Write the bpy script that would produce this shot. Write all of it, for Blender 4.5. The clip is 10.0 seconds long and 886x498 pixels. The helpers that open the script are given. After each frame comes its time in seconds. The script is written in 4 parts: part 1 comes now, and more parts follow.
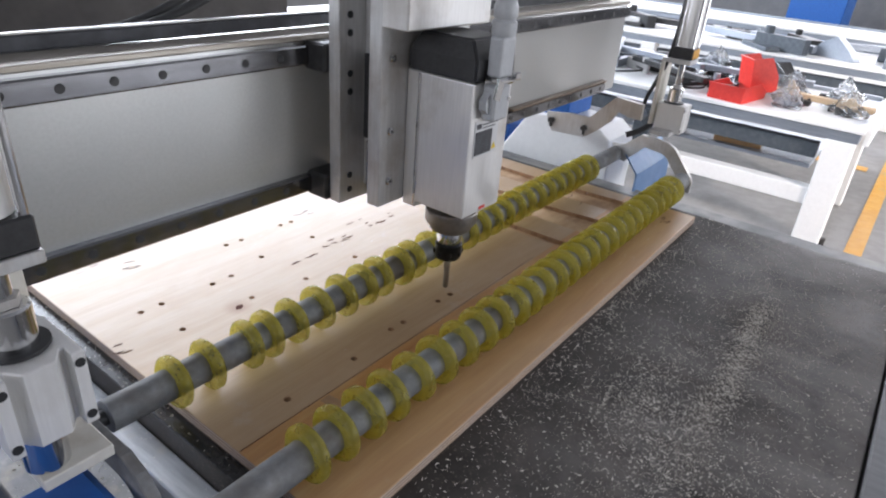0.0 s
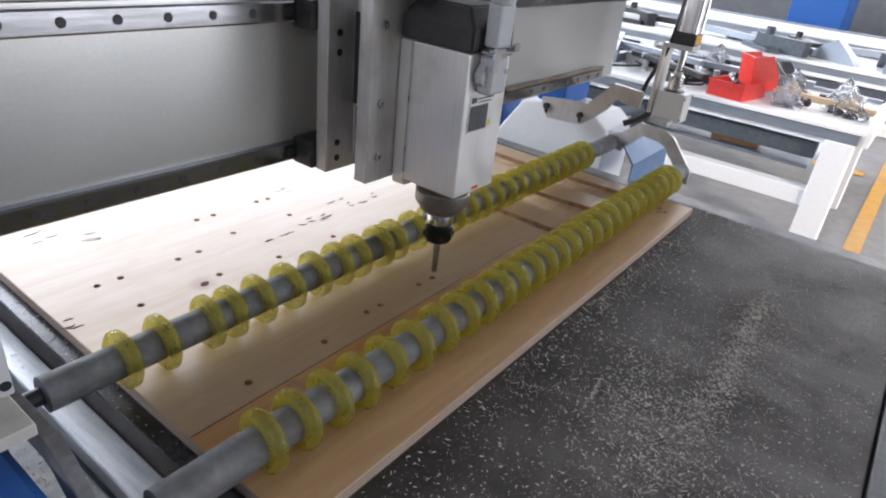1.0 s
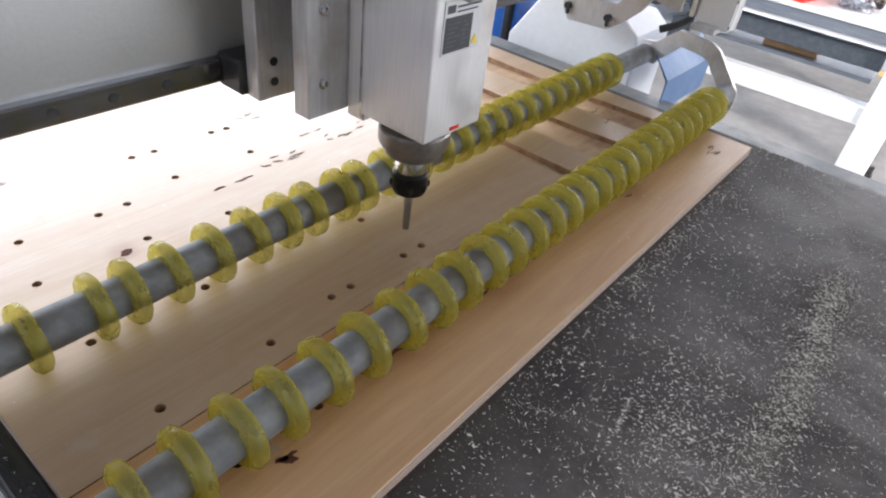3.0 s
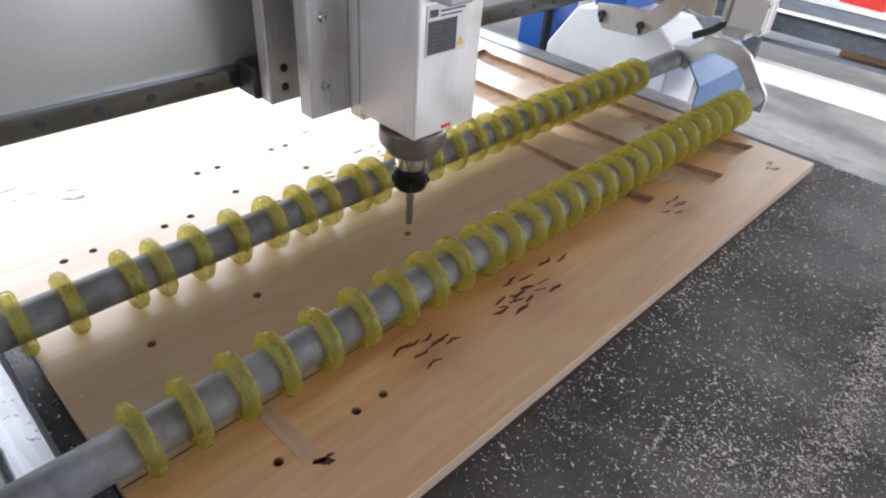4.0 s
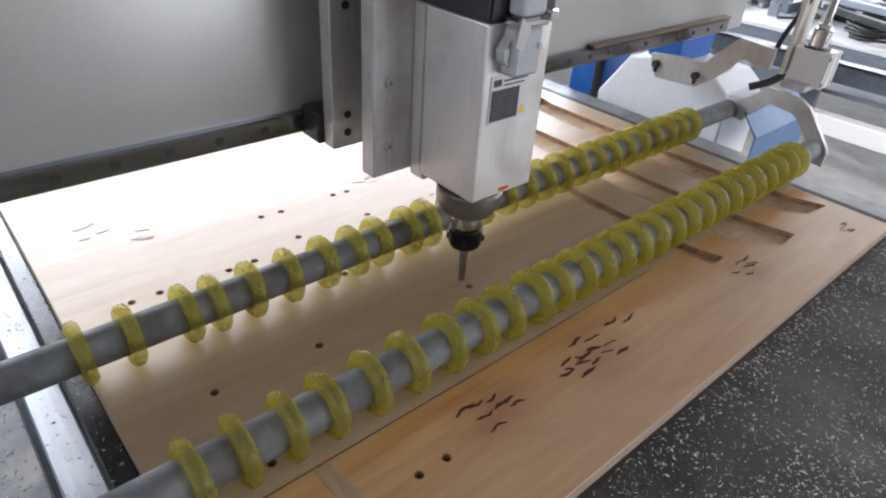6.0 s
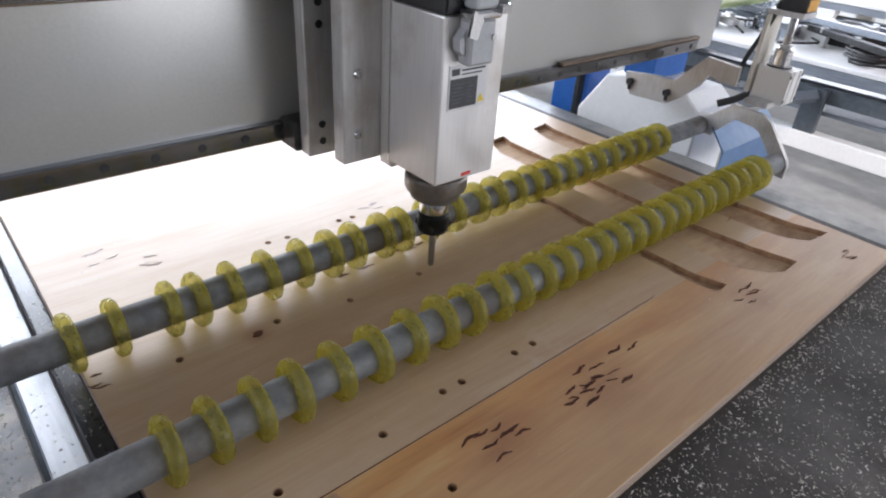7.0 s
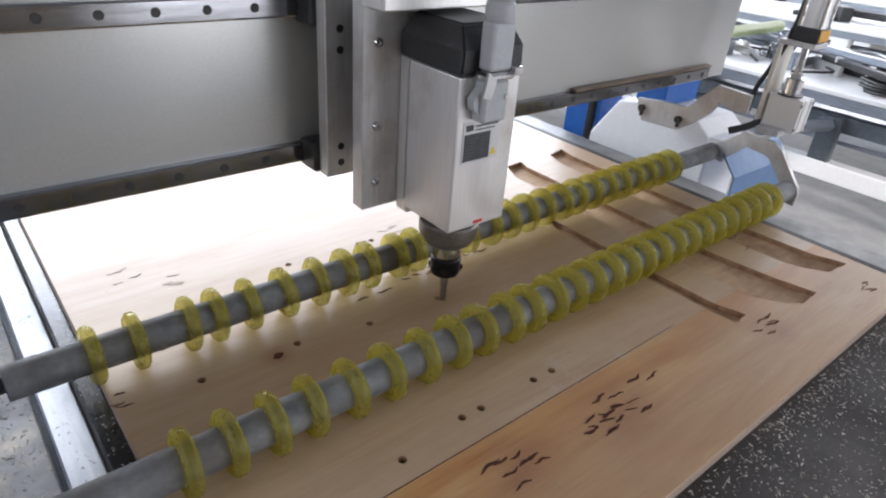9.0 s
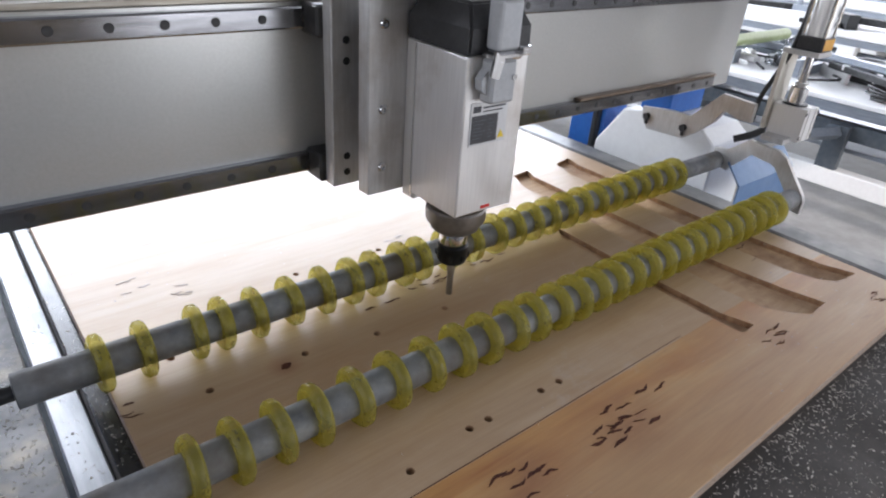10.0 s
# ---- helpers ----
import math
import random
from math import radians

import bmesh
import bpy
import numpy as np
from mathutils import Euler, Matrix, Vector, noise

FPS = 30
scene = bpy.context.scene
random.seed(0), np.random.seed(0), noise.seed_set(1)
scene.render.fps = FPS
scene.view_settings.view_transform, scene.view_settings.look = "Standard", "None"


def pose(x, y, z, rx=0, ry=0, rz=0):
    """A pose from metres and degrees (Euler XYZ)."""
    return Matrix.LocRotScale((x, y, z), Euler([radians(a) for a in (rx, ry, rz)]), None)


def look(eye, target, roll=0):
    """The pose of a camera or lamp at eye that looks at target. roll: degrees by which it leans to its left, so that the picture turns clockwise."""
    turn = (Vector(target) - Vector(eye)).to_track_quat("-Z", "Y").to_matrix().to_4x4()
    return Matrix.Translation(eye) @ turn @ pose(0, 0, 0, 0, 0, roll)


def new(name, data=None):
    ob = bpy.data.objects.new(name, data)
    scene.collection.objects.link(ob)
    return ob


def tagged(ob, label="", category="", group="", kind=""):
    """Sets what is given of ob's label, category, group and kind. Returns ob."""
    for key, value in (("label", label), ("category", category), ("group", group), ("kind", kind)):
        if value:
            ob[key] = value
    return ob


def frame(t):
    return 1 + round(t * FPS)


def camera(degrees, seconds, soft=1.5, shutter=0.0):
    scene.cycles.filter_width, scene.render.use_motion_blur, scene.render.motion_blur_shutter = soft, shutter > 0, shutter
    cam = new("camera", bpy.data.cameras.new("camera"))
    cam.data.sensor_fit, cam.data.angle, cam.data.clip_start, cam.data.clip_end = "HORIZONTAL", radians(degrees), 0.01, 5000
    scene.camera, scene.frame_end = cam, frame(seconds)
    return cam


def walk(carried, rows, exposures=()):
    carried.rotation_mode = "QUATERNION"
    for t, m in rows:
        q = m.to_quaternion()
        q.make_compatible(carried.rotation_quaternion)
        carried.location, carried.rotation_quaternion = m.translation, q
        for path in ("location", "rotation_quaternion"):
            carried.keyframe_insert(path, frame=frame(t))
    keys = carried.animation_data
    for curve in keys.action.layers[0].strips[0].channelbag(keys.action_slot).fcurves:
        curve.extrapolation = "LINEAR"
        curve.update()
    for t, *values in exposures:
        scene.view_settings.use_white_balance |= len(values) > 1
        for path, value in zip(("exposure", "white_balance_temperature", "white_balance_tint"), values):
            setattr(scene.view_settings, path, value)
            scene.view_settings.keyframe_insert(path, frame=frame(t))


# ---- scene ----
cam = camera(69.89, 10.0, soft=2.1)
walk(cam, [
    (0.0, pose(-0.5983, -0.7387, 0.5821, 62.663, -4.144, -52.256)),
    (0.5, pose(-0.5957, -0.7384, 0.5815, 62.744, -4.285, -52.556)),
    (1.0, pose(-0.5474, -0.7260, 0.5291, 62.352, -5.948, -52.028)),
    (1.5, pose(-0.4937, -0.6822, 0.5008, 57.607, -4.714, -54.017)),
    (2.0, pose(-0.4590, -0.6140, 0.4960, 55.515, -7.364, -56.179)),
    (2.5, pose(-0.3462, -0.5930, 0.4957, 53.631, -7.637, -53.355)),
    (4.0, pose(-0.3256, -0.6329, 0.5064, 53.862, -3.653, -44.609)),
    (4.5, pose(-0.3265, -0.6115, 0.5151, 54.518, -3.703, -42.986)),
    (5.0, pose(-0.3294, -0.5995, 0.5087, 55.617, -3.686, -41.668)),
    (5.5, pose(-0.3325, -0.5947, 0.5103, 56.216, -3.561, -40.786)),
    (7.0, pose(-0.3398, -0.5901, 0.5291, 58.640, -3.563, -40.316)),
    (7.5, pose(-0.3451, -0.5815, 0.5358, 59.162, -4.126, -39.577)),
    (8.0, pose(-0.3535, -0.5820, 0.5367, 59.755, -4.189, -39.074)),
    (8.5, pose(-0.3529, -0.5850, 0.5363, 60.133, -3.941, -39.085)),
    (9.0, pose(-0.3533, -0.5827, 0.5368, 60.449, -3.985, -39.057)),
    (9.5, pose(-0.3593, -0.5809, 0.5412, 60.640, -4.182, -38.739)),
    (10.0, pose(-0.3550, -0.5806, 0.5414, 61.061, -3.754, -38.608)),
], [(0.0, -0.25, 6500, 17), (1.0, -0.36, 6500, 17), (2.5, 0.06, 6500, 17), (4.5, 0.10, 6500, 17), (5.5, -0.09, 6500, 17), (7.0, -0.27, 6500, 17), (10.0, -0.28, 6500, 17)])

# travel of the gantry along the bed, and of the head across and down
TRAVEL = [
    (0.0, 0.0000, -0.0059, 0.0150),
    (0.5, 0.0000, 0.0106, 0.0091),
    (1.0, 0.0000, 0.0143, 0.0037),
    (1.5, -0.0010, 0.0122, -0.0003),
    (2.0, -0.0020, 0.0101, -0.0155),
    (2.5, 0.0010, 0.0163, -0.0001),
    (4.0, 0.0958, -0.0018, 0.0060),
    (4.5, 0.0964, -0.0007, 0.0001),
    (5.0, 0.0953, -0.0008, -0.0048),
    (5.5, 0.0953, -0.0010, -0.0210),
    (7.0, 0.1974, 0.0002, 0.0146),
    (7.5, 0.2124, 0.0011, 0.0050),
    (8.0, 0.2128, 0.0009, 0.0000),
    (8.5, 0.2106, -0.0002, -0.0047),
    (9.0, 0.2117, 0.0006, -0.0219),
    (9.5, 0.2120, 0.0009, 0.0013),
    (10.0, 0.2167, 0.0007, 0.0136),
]

# ---- world and light ----
FLOOR = -0.75
world = bpy.data.worlds.new("sky")
scene.world = world
world.use_nodes = True
wn = world.node_tree
sky = wn.nodes.new("ShaderNodeTexSky")
sky.sky_type, sky.sun_disc = "NISHITA", False
sky.sun_elevation, sky.sun_rotation = radians(30), radians(212)
wn.links.new(sky.outputs[0], wn.nodes["Background"].inputs[0])
wn.nodes["Background"].inputs[1].default_value = 0.12


def area_light(name, eye, target, w, h, power, colour):
    lamp = bpy.data.lights.new(name, "AREA")
    lamp.shape, lamp.size, lamp.size_y, lamp.energy, lamp.color = "RECTANGLE", w, h, power, colour
    ob = new(name, lamp)
    ob.matrix_world = look(eye, target)
    return ob


# All four openings are out of view; south and west lamps are added fill.
area_light("window_light_north", (2.2, 4.9, 1.9), (2.2, 0, 1.2), 10.4, 2.2, 1180, (0.82, 0.915, 1.0))
area_light("window_light_east", (9.9, -0.25, 1.9), (0, -0.25, 1.0), 8.6, 2.2, 460, (0.93, 0.965, 1.0))
area_light("fill_light_south", (3.0, -4.9, 0.75), (2.9, 0, 0.6), 3.8, 2.6, 190, (0.87, 0.94, 1.0))
area_light("fill_light_west", (-5.9, 0.0, 1.9), (0, 0, 1.0), 6.0, 2.2, 165, (0.92, 0.96, 1.0))

sun = bpy.data.lights.new("sun", "SUN")
sun.energy, sun.angle, sun.color = 3.2, radians(0.6), (1.0, 0.95, 0.88)
new("sun", sun).matrix_world = look((0, 0, 0), (0.46, 0.74, -0.5))


# ---- materials ----
def nodes_of(name):
    m = bpy.data.materials.new(name)
    m.use_nodes = True
    return m, m.node_tree, m.node_tree.nodes["Principled BSDF"]


def ramp(nt, src, stops):
    r = nt.nodes.new("ShaderNodeValToRGB")
    while len(r.color_ramp.elements) < len(stops):
        r.color_ramp.elements.new(0.5)
    for e, (p, c) in zip(r.color_ramp.elements, stops):
        e.position, e.color = p, (*c, 1) if len(c) == 3 else c
    nt.links.new(src, r.inputs[0])
    return r.outputs[0]


def noise_of(nt, scale, stretch=(1, 1, 1), detail=5, rough=0.6, distortion=0.0, shift=(0, 0, 0)):
    co = nt.nodes.new("ShaderNodeTexCoord")
    mp = nt.nodes.new("ShaderNodeMapping")
    mp.inputs["Scale"].default_value = stretch
    mp.inputs["Location"].default_value = shift
    nt.links.new(co.outputs["Object"], mp.inputs[0])
    n = nt.nodes.new("ShaderNodeTexNoise")
    n.inputs["Scale"].default_value, n.inputs["Detail"].default_value = scale, detail
    n.inputs["Roughness"].default_value, n.inputs["Distortion"].default_value = rough, distortion
    nt.links.new(mp.outputs[0], n.inputs[0])
    return n.outputs[0]


def mix(nt, fac, a, b, mode="MIX"):
    x = nt.nodes.new("ShaderNodeMix")
    x.data_type, x.blend_type = "RGBA", mode
    for s, v in ((x.inputs[0], fac), (x.inputs[6], a), (x.inputs[7], b)):
        if isinstance(v, (int, float)):
            s.default_value = v
        elif isinstance(v, tuple):
            s.default_value = (*v, 1)
        else:
            nt.links.new(v, s)
    return x.outputs[2]


def bump(nt, p, height, strength, distance=0.001):
    b = nt.nodes.new("ShaderNodeBump")
    b.inputs["Strength"].default_value, b.inputs["Distance"].default_value = strength, distance
    nt.links.new(height, b.inputs["Height"])
    nt.links.new(b.outputs[0], p.inputs["Normal"])


def surface(name, c1, c2, rough=0.5, metal=0.0, scale=30, stretch=(1, 1, 1), rough2=None, relief=0.15, wear=None, wear_scale=4,
            wear_at=(0.55, 0.75)):
    """Two tones of fine grain, a coarse wear tone over them, uneven gloss and fine relief."""
    m, nt, p = nodes_of(name)
    grain = noise_of(nt, scale, stretch)
    col = ramp(nt, grain, ((0.3, c1), (0.7, c2)))
    if wear:
        patch = ramp(nt, noise_of(nt, wear_scale, detail=7, rough=0.65), ((wear_at[0], (0, 0, 0)), (wear_at[1], (1, 1, 1))))
        col = mix(nt, patch, col, wear)
    nt.links.new(col, p.inputs["Base Color"])
    r2 = rough + 0.12 if rough2 is None else rough2
    gloss = ramp(nt, noise_of(nt, wear_scale * 2.3, detail=4), ((0.35, (rough,) * 3), (0.65, (r2,) * 3)))
    nt.links.new(gloss, p.inputs["Roughness"])
    p.inputs["Metallic"].default_value = metal
    if relief:
        bump(nt, p, grain, relief, 0.0006)
    return m


def plywood_face():
    m, nt, p = nodes_of("plywood_veneer")
    figure = noise_of(nt, 5.0, (0.5, 5.0, 1), 6, 0.62, 0.7)
    fine = noise_of(nt, 90, (0.12, 3.0, 1), 3)
    pale = ramp(nt, figure, ((0.28, (0.45, 0.30, 0.165)), (0.5, (0.505, 0.355, 0.215)), (0.74, (0.555, 0.408, 0.265))))
    ruddy = ramp(nt, figure, ((0.3, (0.42, 0.17, 0.045)), (0.55, (0.57, 0.30, 0.10)), (0.75, (0.64, 0.42, 0.19))))
    co = nt.nodes.new("ShaderNodeTexCoord")
    sep = nt.nodes.new("ShaderNodeSeparateXYZ")
    nt.links.new(co.outputs["Object"], sep.inputs[0])
    # the front veneer strip is ruddier near its joint and pales to the front edge
    lower = nt.nodes.new("ShaderNodeMath")
    lower.operation = "LESS_THAN"
    nt.links.new(sep.outputs[1], lower.inputs[0])
    lower.inputs[1].default_value = -0.2335
    fade = nt.nodes.new("ShaderNodeMapRange")
    fade.inputs["From Min"].default_value, fade.inputs["From Max"].default_value = -0.34, -0.25
    fade.inputs["To Min"].default_value, fade.inputs["To Max"].default_value = 0.5, 1.0
    nt.links.new(sep.outputs[1], fade.inputs["Value"])
    both = nt.nodes.new("ShaderNodeMath")
    both.operation = "MULTIPLY"
    nt.links.new(lower.outputs[0], both.inputs[0])
    nt.links.new(fade.outputs[0], both.inputs[1])
    col = mix(nt, both.outputs[0], pale, ruddy)
    blotch = ramp(nt, noise_of(nt, 4.0, (0.8, 1.3, 1), 7, 0.65, 0.5, (5, 9, 0)), ((0.45, (0, 0, 0)), (0.75, (0.75, 0.75, 0.75))))
    col = mix(nt, blotch, col, (0.44, 0.275, 0.135))
    # brown sap stains round the knots
    for cx, cy, size in ((0.045, -0.285, 0.075), (0.21, -0.292, 0.10), (0.545, -0.31, 0.06), (-0.085, 0.03, 0.03)):
        far = nt.nodes.new("ShaderNodeVectorMath")
        far.operation = "DISTANCE"
        far.inputs[1].default_value = (cx, cy, 0)
        nt.links.new(co.outputs["Object"], far.inputs[0])
        spot = nt.nodes.new("ShaderNodeMapRange")
        spot.interpolation_type = "SMOOTHSTEP"
        spot.inputs["From Min"].default_value, spot.inputs["From Max"].default_value = size, 0.0
        spot.inputs["To Max"].default_value = 0.75
        nt.links.new(far.outputs["Value"], spot.inputs["Value"])
        sap = mix(nt, 1.0, spot.outputs[0], ramp(nt, noise_of(nt, 14, (0.6, 1.6, 1), 5, 0.6), ((0.3, (0.2, 0.2, 0.2)), (0.65, (1, 1, 1)))), "MULTIPLY")
        col = mix(nt, sap, col, (0.31, 0.13, 0.055))
    # scattered mineral stains and grey scuffs
    stain = ramp(nt, noise_of(nt, 9, (0.5, 1.6, 1), 6, 0.7, 0.3, (3, 1, 0)), ((0.66, (0, 0, 0)), (0.78, (1, 1, 1))))
    col = mix(nt, stain, col, (0.33, 0.17, 0.10))
    scuff = ramp(nt, noise_of(nt, 3.5, (1, 1, 1), 8, 0.75, 0.0, (7, 4, 0)), ((0.62, (0, 0, 0)), (0.75, (0.5, 0.5, 0.5))))
    col = mix(nt, scuff, col, (0.55, 0.52, 0.48))
    col = mix(nt, 0.15, col, ramp(nt, fine, ((0.35, (0.45, 0.3, 0.18)), (0.6, (0.85, 0.72, 0.55)))), "MULTIPLY")
    nt.links.new(col, p.inputs["Base Color"])
    p.inputs["Roughness"].default_value = 0.40
    p.inputs["Specular IOR Level"].default_value = 0.62
    bump(nt, p, fine, 0.12, 0.0005)
    return m


def plywood_edge():
    m, nt, p = nodes_of("plywood_edge")
    co = nt.nodes.new("ShaderNodeTexCoord")
    sep = nt.nodes.new("ShaderNodeSeparateXYZ")
    nt.links.new(co.outputs["Object"], sep.inputs[0])
    w = nt.nodes.new("ShaderNodeMath")
    w.operation = "PINGPONG"
    w.inputs[1].default_value = 0.0026
    nt.links.new(sep.outputs[2], w.inputs[0])
    mr = nt.nodes.new("ShaderNodeMath")
    mr.operation = "MULTIPLY"
    mr.inputs[1].default_value = 380
    nt.links.new(w.outputs[0], mr.inputs[0])
    layer = ramp(nt, mr.outputs[0], ((0.4, (0.30, 0.19, 0.12)), (0.6, (0.62, 0.48, 0.36))))
    col = mix(nt, ramp(nt, noise_of(nt, 60, (0.3, 0.3, 2), 5), ((0.35, (0, 0, 0)), (0.7, (0.7, 0.7, 0.7)))), layer, (0.40, 0.33, 0.29))
    nt.links.new(col, p.inputs["Base Color"])
    p.inputs["Roughness"].default_value = 0.8
    bump(nt, p, layer, 0.3, 0.0006)
    return m


def bed_top():
    m, nt, p = nodes_of("dusty_black_bed")
    base = ramp(nt, noise_of(nt, 14, detail=8, rough=0.7), ((0.3, (0.011, 0.009, 0.007)), (0.7, (0.042, 0.034, 0.028))))
    grime = ramp(nt, noise_of(nt, 6.5, (1.0, 1.7, 1), 7, 0.7, 0.8, (4, 2, 0)), ((0.42, (0, 0, 0)), (0.66, (0.9, 0.9, 0.9))))
    oil = ramp(nt, noise_of(nt, 9, (1.4, 0.8, 1), 6, 0.65, 0.6, (8, 3, 0)), ((0.58, (0, 0, 0)), (0.68, (0.8, 0.8, 0.8))))
    smear = ramp(nt, noise_of(nt, 2.6, (1.6, 0.8, 1), 8, 0.7, 0.4, (2, 5, 0)), ((0.40, (0, 0, 0)), (0.68, (0.85, 0.85, 0.85))))
    # grime and smear weak beside the board, full strength away from it
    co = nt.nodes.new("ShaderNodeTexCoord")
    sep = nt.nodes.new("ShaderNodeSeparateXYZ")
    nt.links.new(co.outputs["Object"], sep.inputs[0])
    from_board = nt.nodes.new("ShaderNodeMapRange")
    from_board.inputs["From Min"].default_value, from_board.inputs["From Max"].default_value = -0.44, -0.60
    from_board.inputs["To Min"].default_value, from_board.inputs["To Max"].default_value = 0.15, 1.0
    nt.links.new(sep.outputs[1], from_board.inputs["Value"])
    base = mix(nt, mix(nt, 1.0, grime, from_board.outputs[0], "MULTIPLY"), base, (0.125, 0.105, 0.09))
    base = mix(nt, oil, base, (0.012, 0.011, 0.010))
    smear = mix(nt, 1.0, smear, from_board.outputs[0], "MULTIPLY")
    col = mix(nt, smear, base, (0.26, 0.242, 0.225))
    speck = ramp(nt, noise_of(nt, 230, detail=2), ((0.62, (0, 0, 0)), (0.68, (1, 1, 1))))
    thick = ramp(nt, noise_of(nt, 5, detail=6, shift=(1, 2, 0)), ((0.4, (0, 0, 0)), (0.7, (0.6, 0.6, 0.6))))
    col = mix(nt, mix(nt, 1.0, speck, thick, "MULTIPLY"), col, (0.45, 0.38, 0.30))
    nt.links.new(col, p.inputs["Base Color"])
    nt.links.new(ramp(nt, noise_of(nt, 4, detail=6), ((0.35, (0.48,) * 3), (0.7, (0.78,) * 3))), p.inputs["Roughness"])
    p.inputs["Specular IOR Level"].default_value = 0.32
    bump(nt, p, noise_of(nt, 160, detail=4), 0.25, 0.0008)
    return m


def bed_edge():
    """An added black strip over the bed edge: smooth enough to mirror the windows at a flat angle."""
    m, nt, p = nodes_of("glossy_black_edge")
    nt.links.new(ramp(nt, noise_of(nt, 40, (3, 0.4, 1), 5), ((0.3, (0.008, 0.008, 0.009)), (0.7, (0.028, 0.027, 0.027)))), p.inputs["Base Color"])
    nt.links.new(ramp(nt, noise_of(nt, 9, detail=6), ((0.35, (0.16,) * 3), (0.7, (0.34,) * 3))), p.inputs["Roughness"])
    bump(nt, p, noise_of(nt, 160, detail=4), 0.12, 0.0006)
    return m


def polyurethane():
    """Cloudy cast urethane: part of the light goes straight through, part is scattered inside, and dust clings to it."""
    m, nt, p = nodes_of("yellow_polyurethane")
    col = ramp(nt, noise_of(nt, 40, detail=5), ((0.3, (0.25, 0.23, 0.065)), (0.7, (0.38, 0.355, 0.13))))
    dust = ramp(nt, noise_of(nt, 170, detail=4, rough=0.7), ((0.55, (0, 0, 0)), (0.72, (0.55, 0.55, 0.55))))
    nt.links.new(mix(nt, dust, col, (0.50, 0.48, 0.33)), p.inputs["Base Color"])
    nt.links.new(ramp(nt, noise_of(nt, 60, detail=4), ((0.35, (0.14,) * 3), (0.7, (0.42,) * 3))), p.inputs["Roughness"])
    p.inputs["IOR"].default_value = 1.48
    bump(nt, p, noise_of(nt, 110, detail=4), 0.3, 0.0008)
    glow = nt.nodes.new("ShaderNodeBsdfTranslucent")
    glow.inputs[0].default_value = (0.62, 0.52, 0.07, 1)
    body = nt.nodes.new("ShaderNodeMixShader")
    body.inputs[0].default_value = 0.5
    nt.links.new(p.outputs[0], body.inputs[1])
    nt.links.new(glow.outputs[0], body.inputs[2])
    clear = nt.nodes.new("ShaderNodeBsdfTransparent")
    clear.inputs[0].default_value = (0.90, 0.87, 0.56, 1)
    both = nt.nodes.new("ShaderNodeMixShader")
    nt.links.new(ramp(nt, noise_of(nt, 25, detail=3), ((0.35, (0.44,) * 3), (0.7, (0.62,) * 3))), both.inputs[0])
    nt.links.new(body.outputs[0], both.inputs[1])
    nt.links.new(clear.outputs[0], both.inputs[2])
    nt.links.new(both.outputs[0], nt.nodes["Material Output"].inputs[0])
    return m


def clear_film():
    m, nt, p = nodes_of("clear_plastic_film")
    p.inputs["Base Color"].default_value = (0.85, 0.88, 0.9, 1)
    p.inputs["Roughness"].default_value = 0.06
    p.inputs["Transmission Weight"].default_value = 0.95
    p.inputs["IOR"].default_value = 1.2
    bump(nt, p, noise_of(nt, 30, detail=4), 0.8, 0.004)
    return m


PLY = plywood_face()
PLY_EDGE = plywood_edge()
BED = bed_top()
BED_EDGE = bed_edge()
PU = polyurethane()
FILM = clear_film()
GALV = surface("galvanised_pipe", (0.12, 0.127, 0.135), (0.265, 0.268, 0.265), 0.6, 0.25, 42, (0.8, 1, 1), 0.8, 0.35, (0.13, 0.115, 0.10), 11, (0.46, 0.66))
ALU = surface("brushed_aluminium", (0.66, 0.645, 0.625), (0.75, 0.735, 0.715), 0.34, 0.68, 60, (6, 6, 0.25), 0.48, 0.02, (0.40, 0.345, 0.29), 7, (0.52, 0.85))
ANODISED = surface("clear_anodised_aluminium", (0.70, 0.69, 0.67), (0.76, 0.75, 0.73), 0.36, 0.3, 60, (6, 6, 0.4), 0.46, 0.02, (0.60, 0.57, 0.52), 9, (0.55, 0.85))
ALU_PLATE = surface("milled_plate", (0.50, 0.495, 0.485), (0.62, 0.615, 0.605), 0.34, 0.62, 55, (4, 4, 0.3), 0.52, 0.03, (0.36, 0.31, 0.26), 9, (0.48, 0.8))
RAIL = surface("ground_rail_steel", (0.20, 0.20, 0.207), (0.30, 0.30, 0.31), 0.11, 0.95, 40, (0.2, 3, 3), 0.2, 0.05)
BEAM_PAINT = surface("grey_beam_plate", (0.50, 0.495, 0.475), (0.55, 0.545, 0.525), 0.21, 0.5, 220, (1, 1, 1), 0.26, 0.05, (0.50, 0.495, 0.48), 3, (0.4, 0.8))
DARK = surface("dark_steel", (0.03, 0.03, 0.03), (0.07, 0.07, 0.07), 0.4, 0.6, 40)
TRAY = surface("matt_dark_tray", (0.035, 0.036, 0.040), (0.075, 0.077, 0.084), 0.7, 0.1, 40, wear=(0.11, 0.11, 0.115), wear_scale=6)
BLACK = surface("black_plastic", (0.012, 0.012, 0.013), (0.025, 0.025, 0.026), 0.42, 0.0, 160, relief=0.1)
CHROME = surface("polished_rod", (0.62, 0.62, 0.62), (0.70, 0.70, 0.70), 0.08, 1.0, 30, (1, 1, 0.1), 0.16, 0.0)
NUT = surface("blackened_nut", (0.012, 0.012, 0.012), (0.03, 0.03, 0.03), 0.3, 0.7, 60)
CARBIDE = surface("worn_cutter_steel", (0.20, 0.18, 0.15), (0.34, 0.30, 0.25), 0.4, 0.8, 90, (1, 1, 0.3))
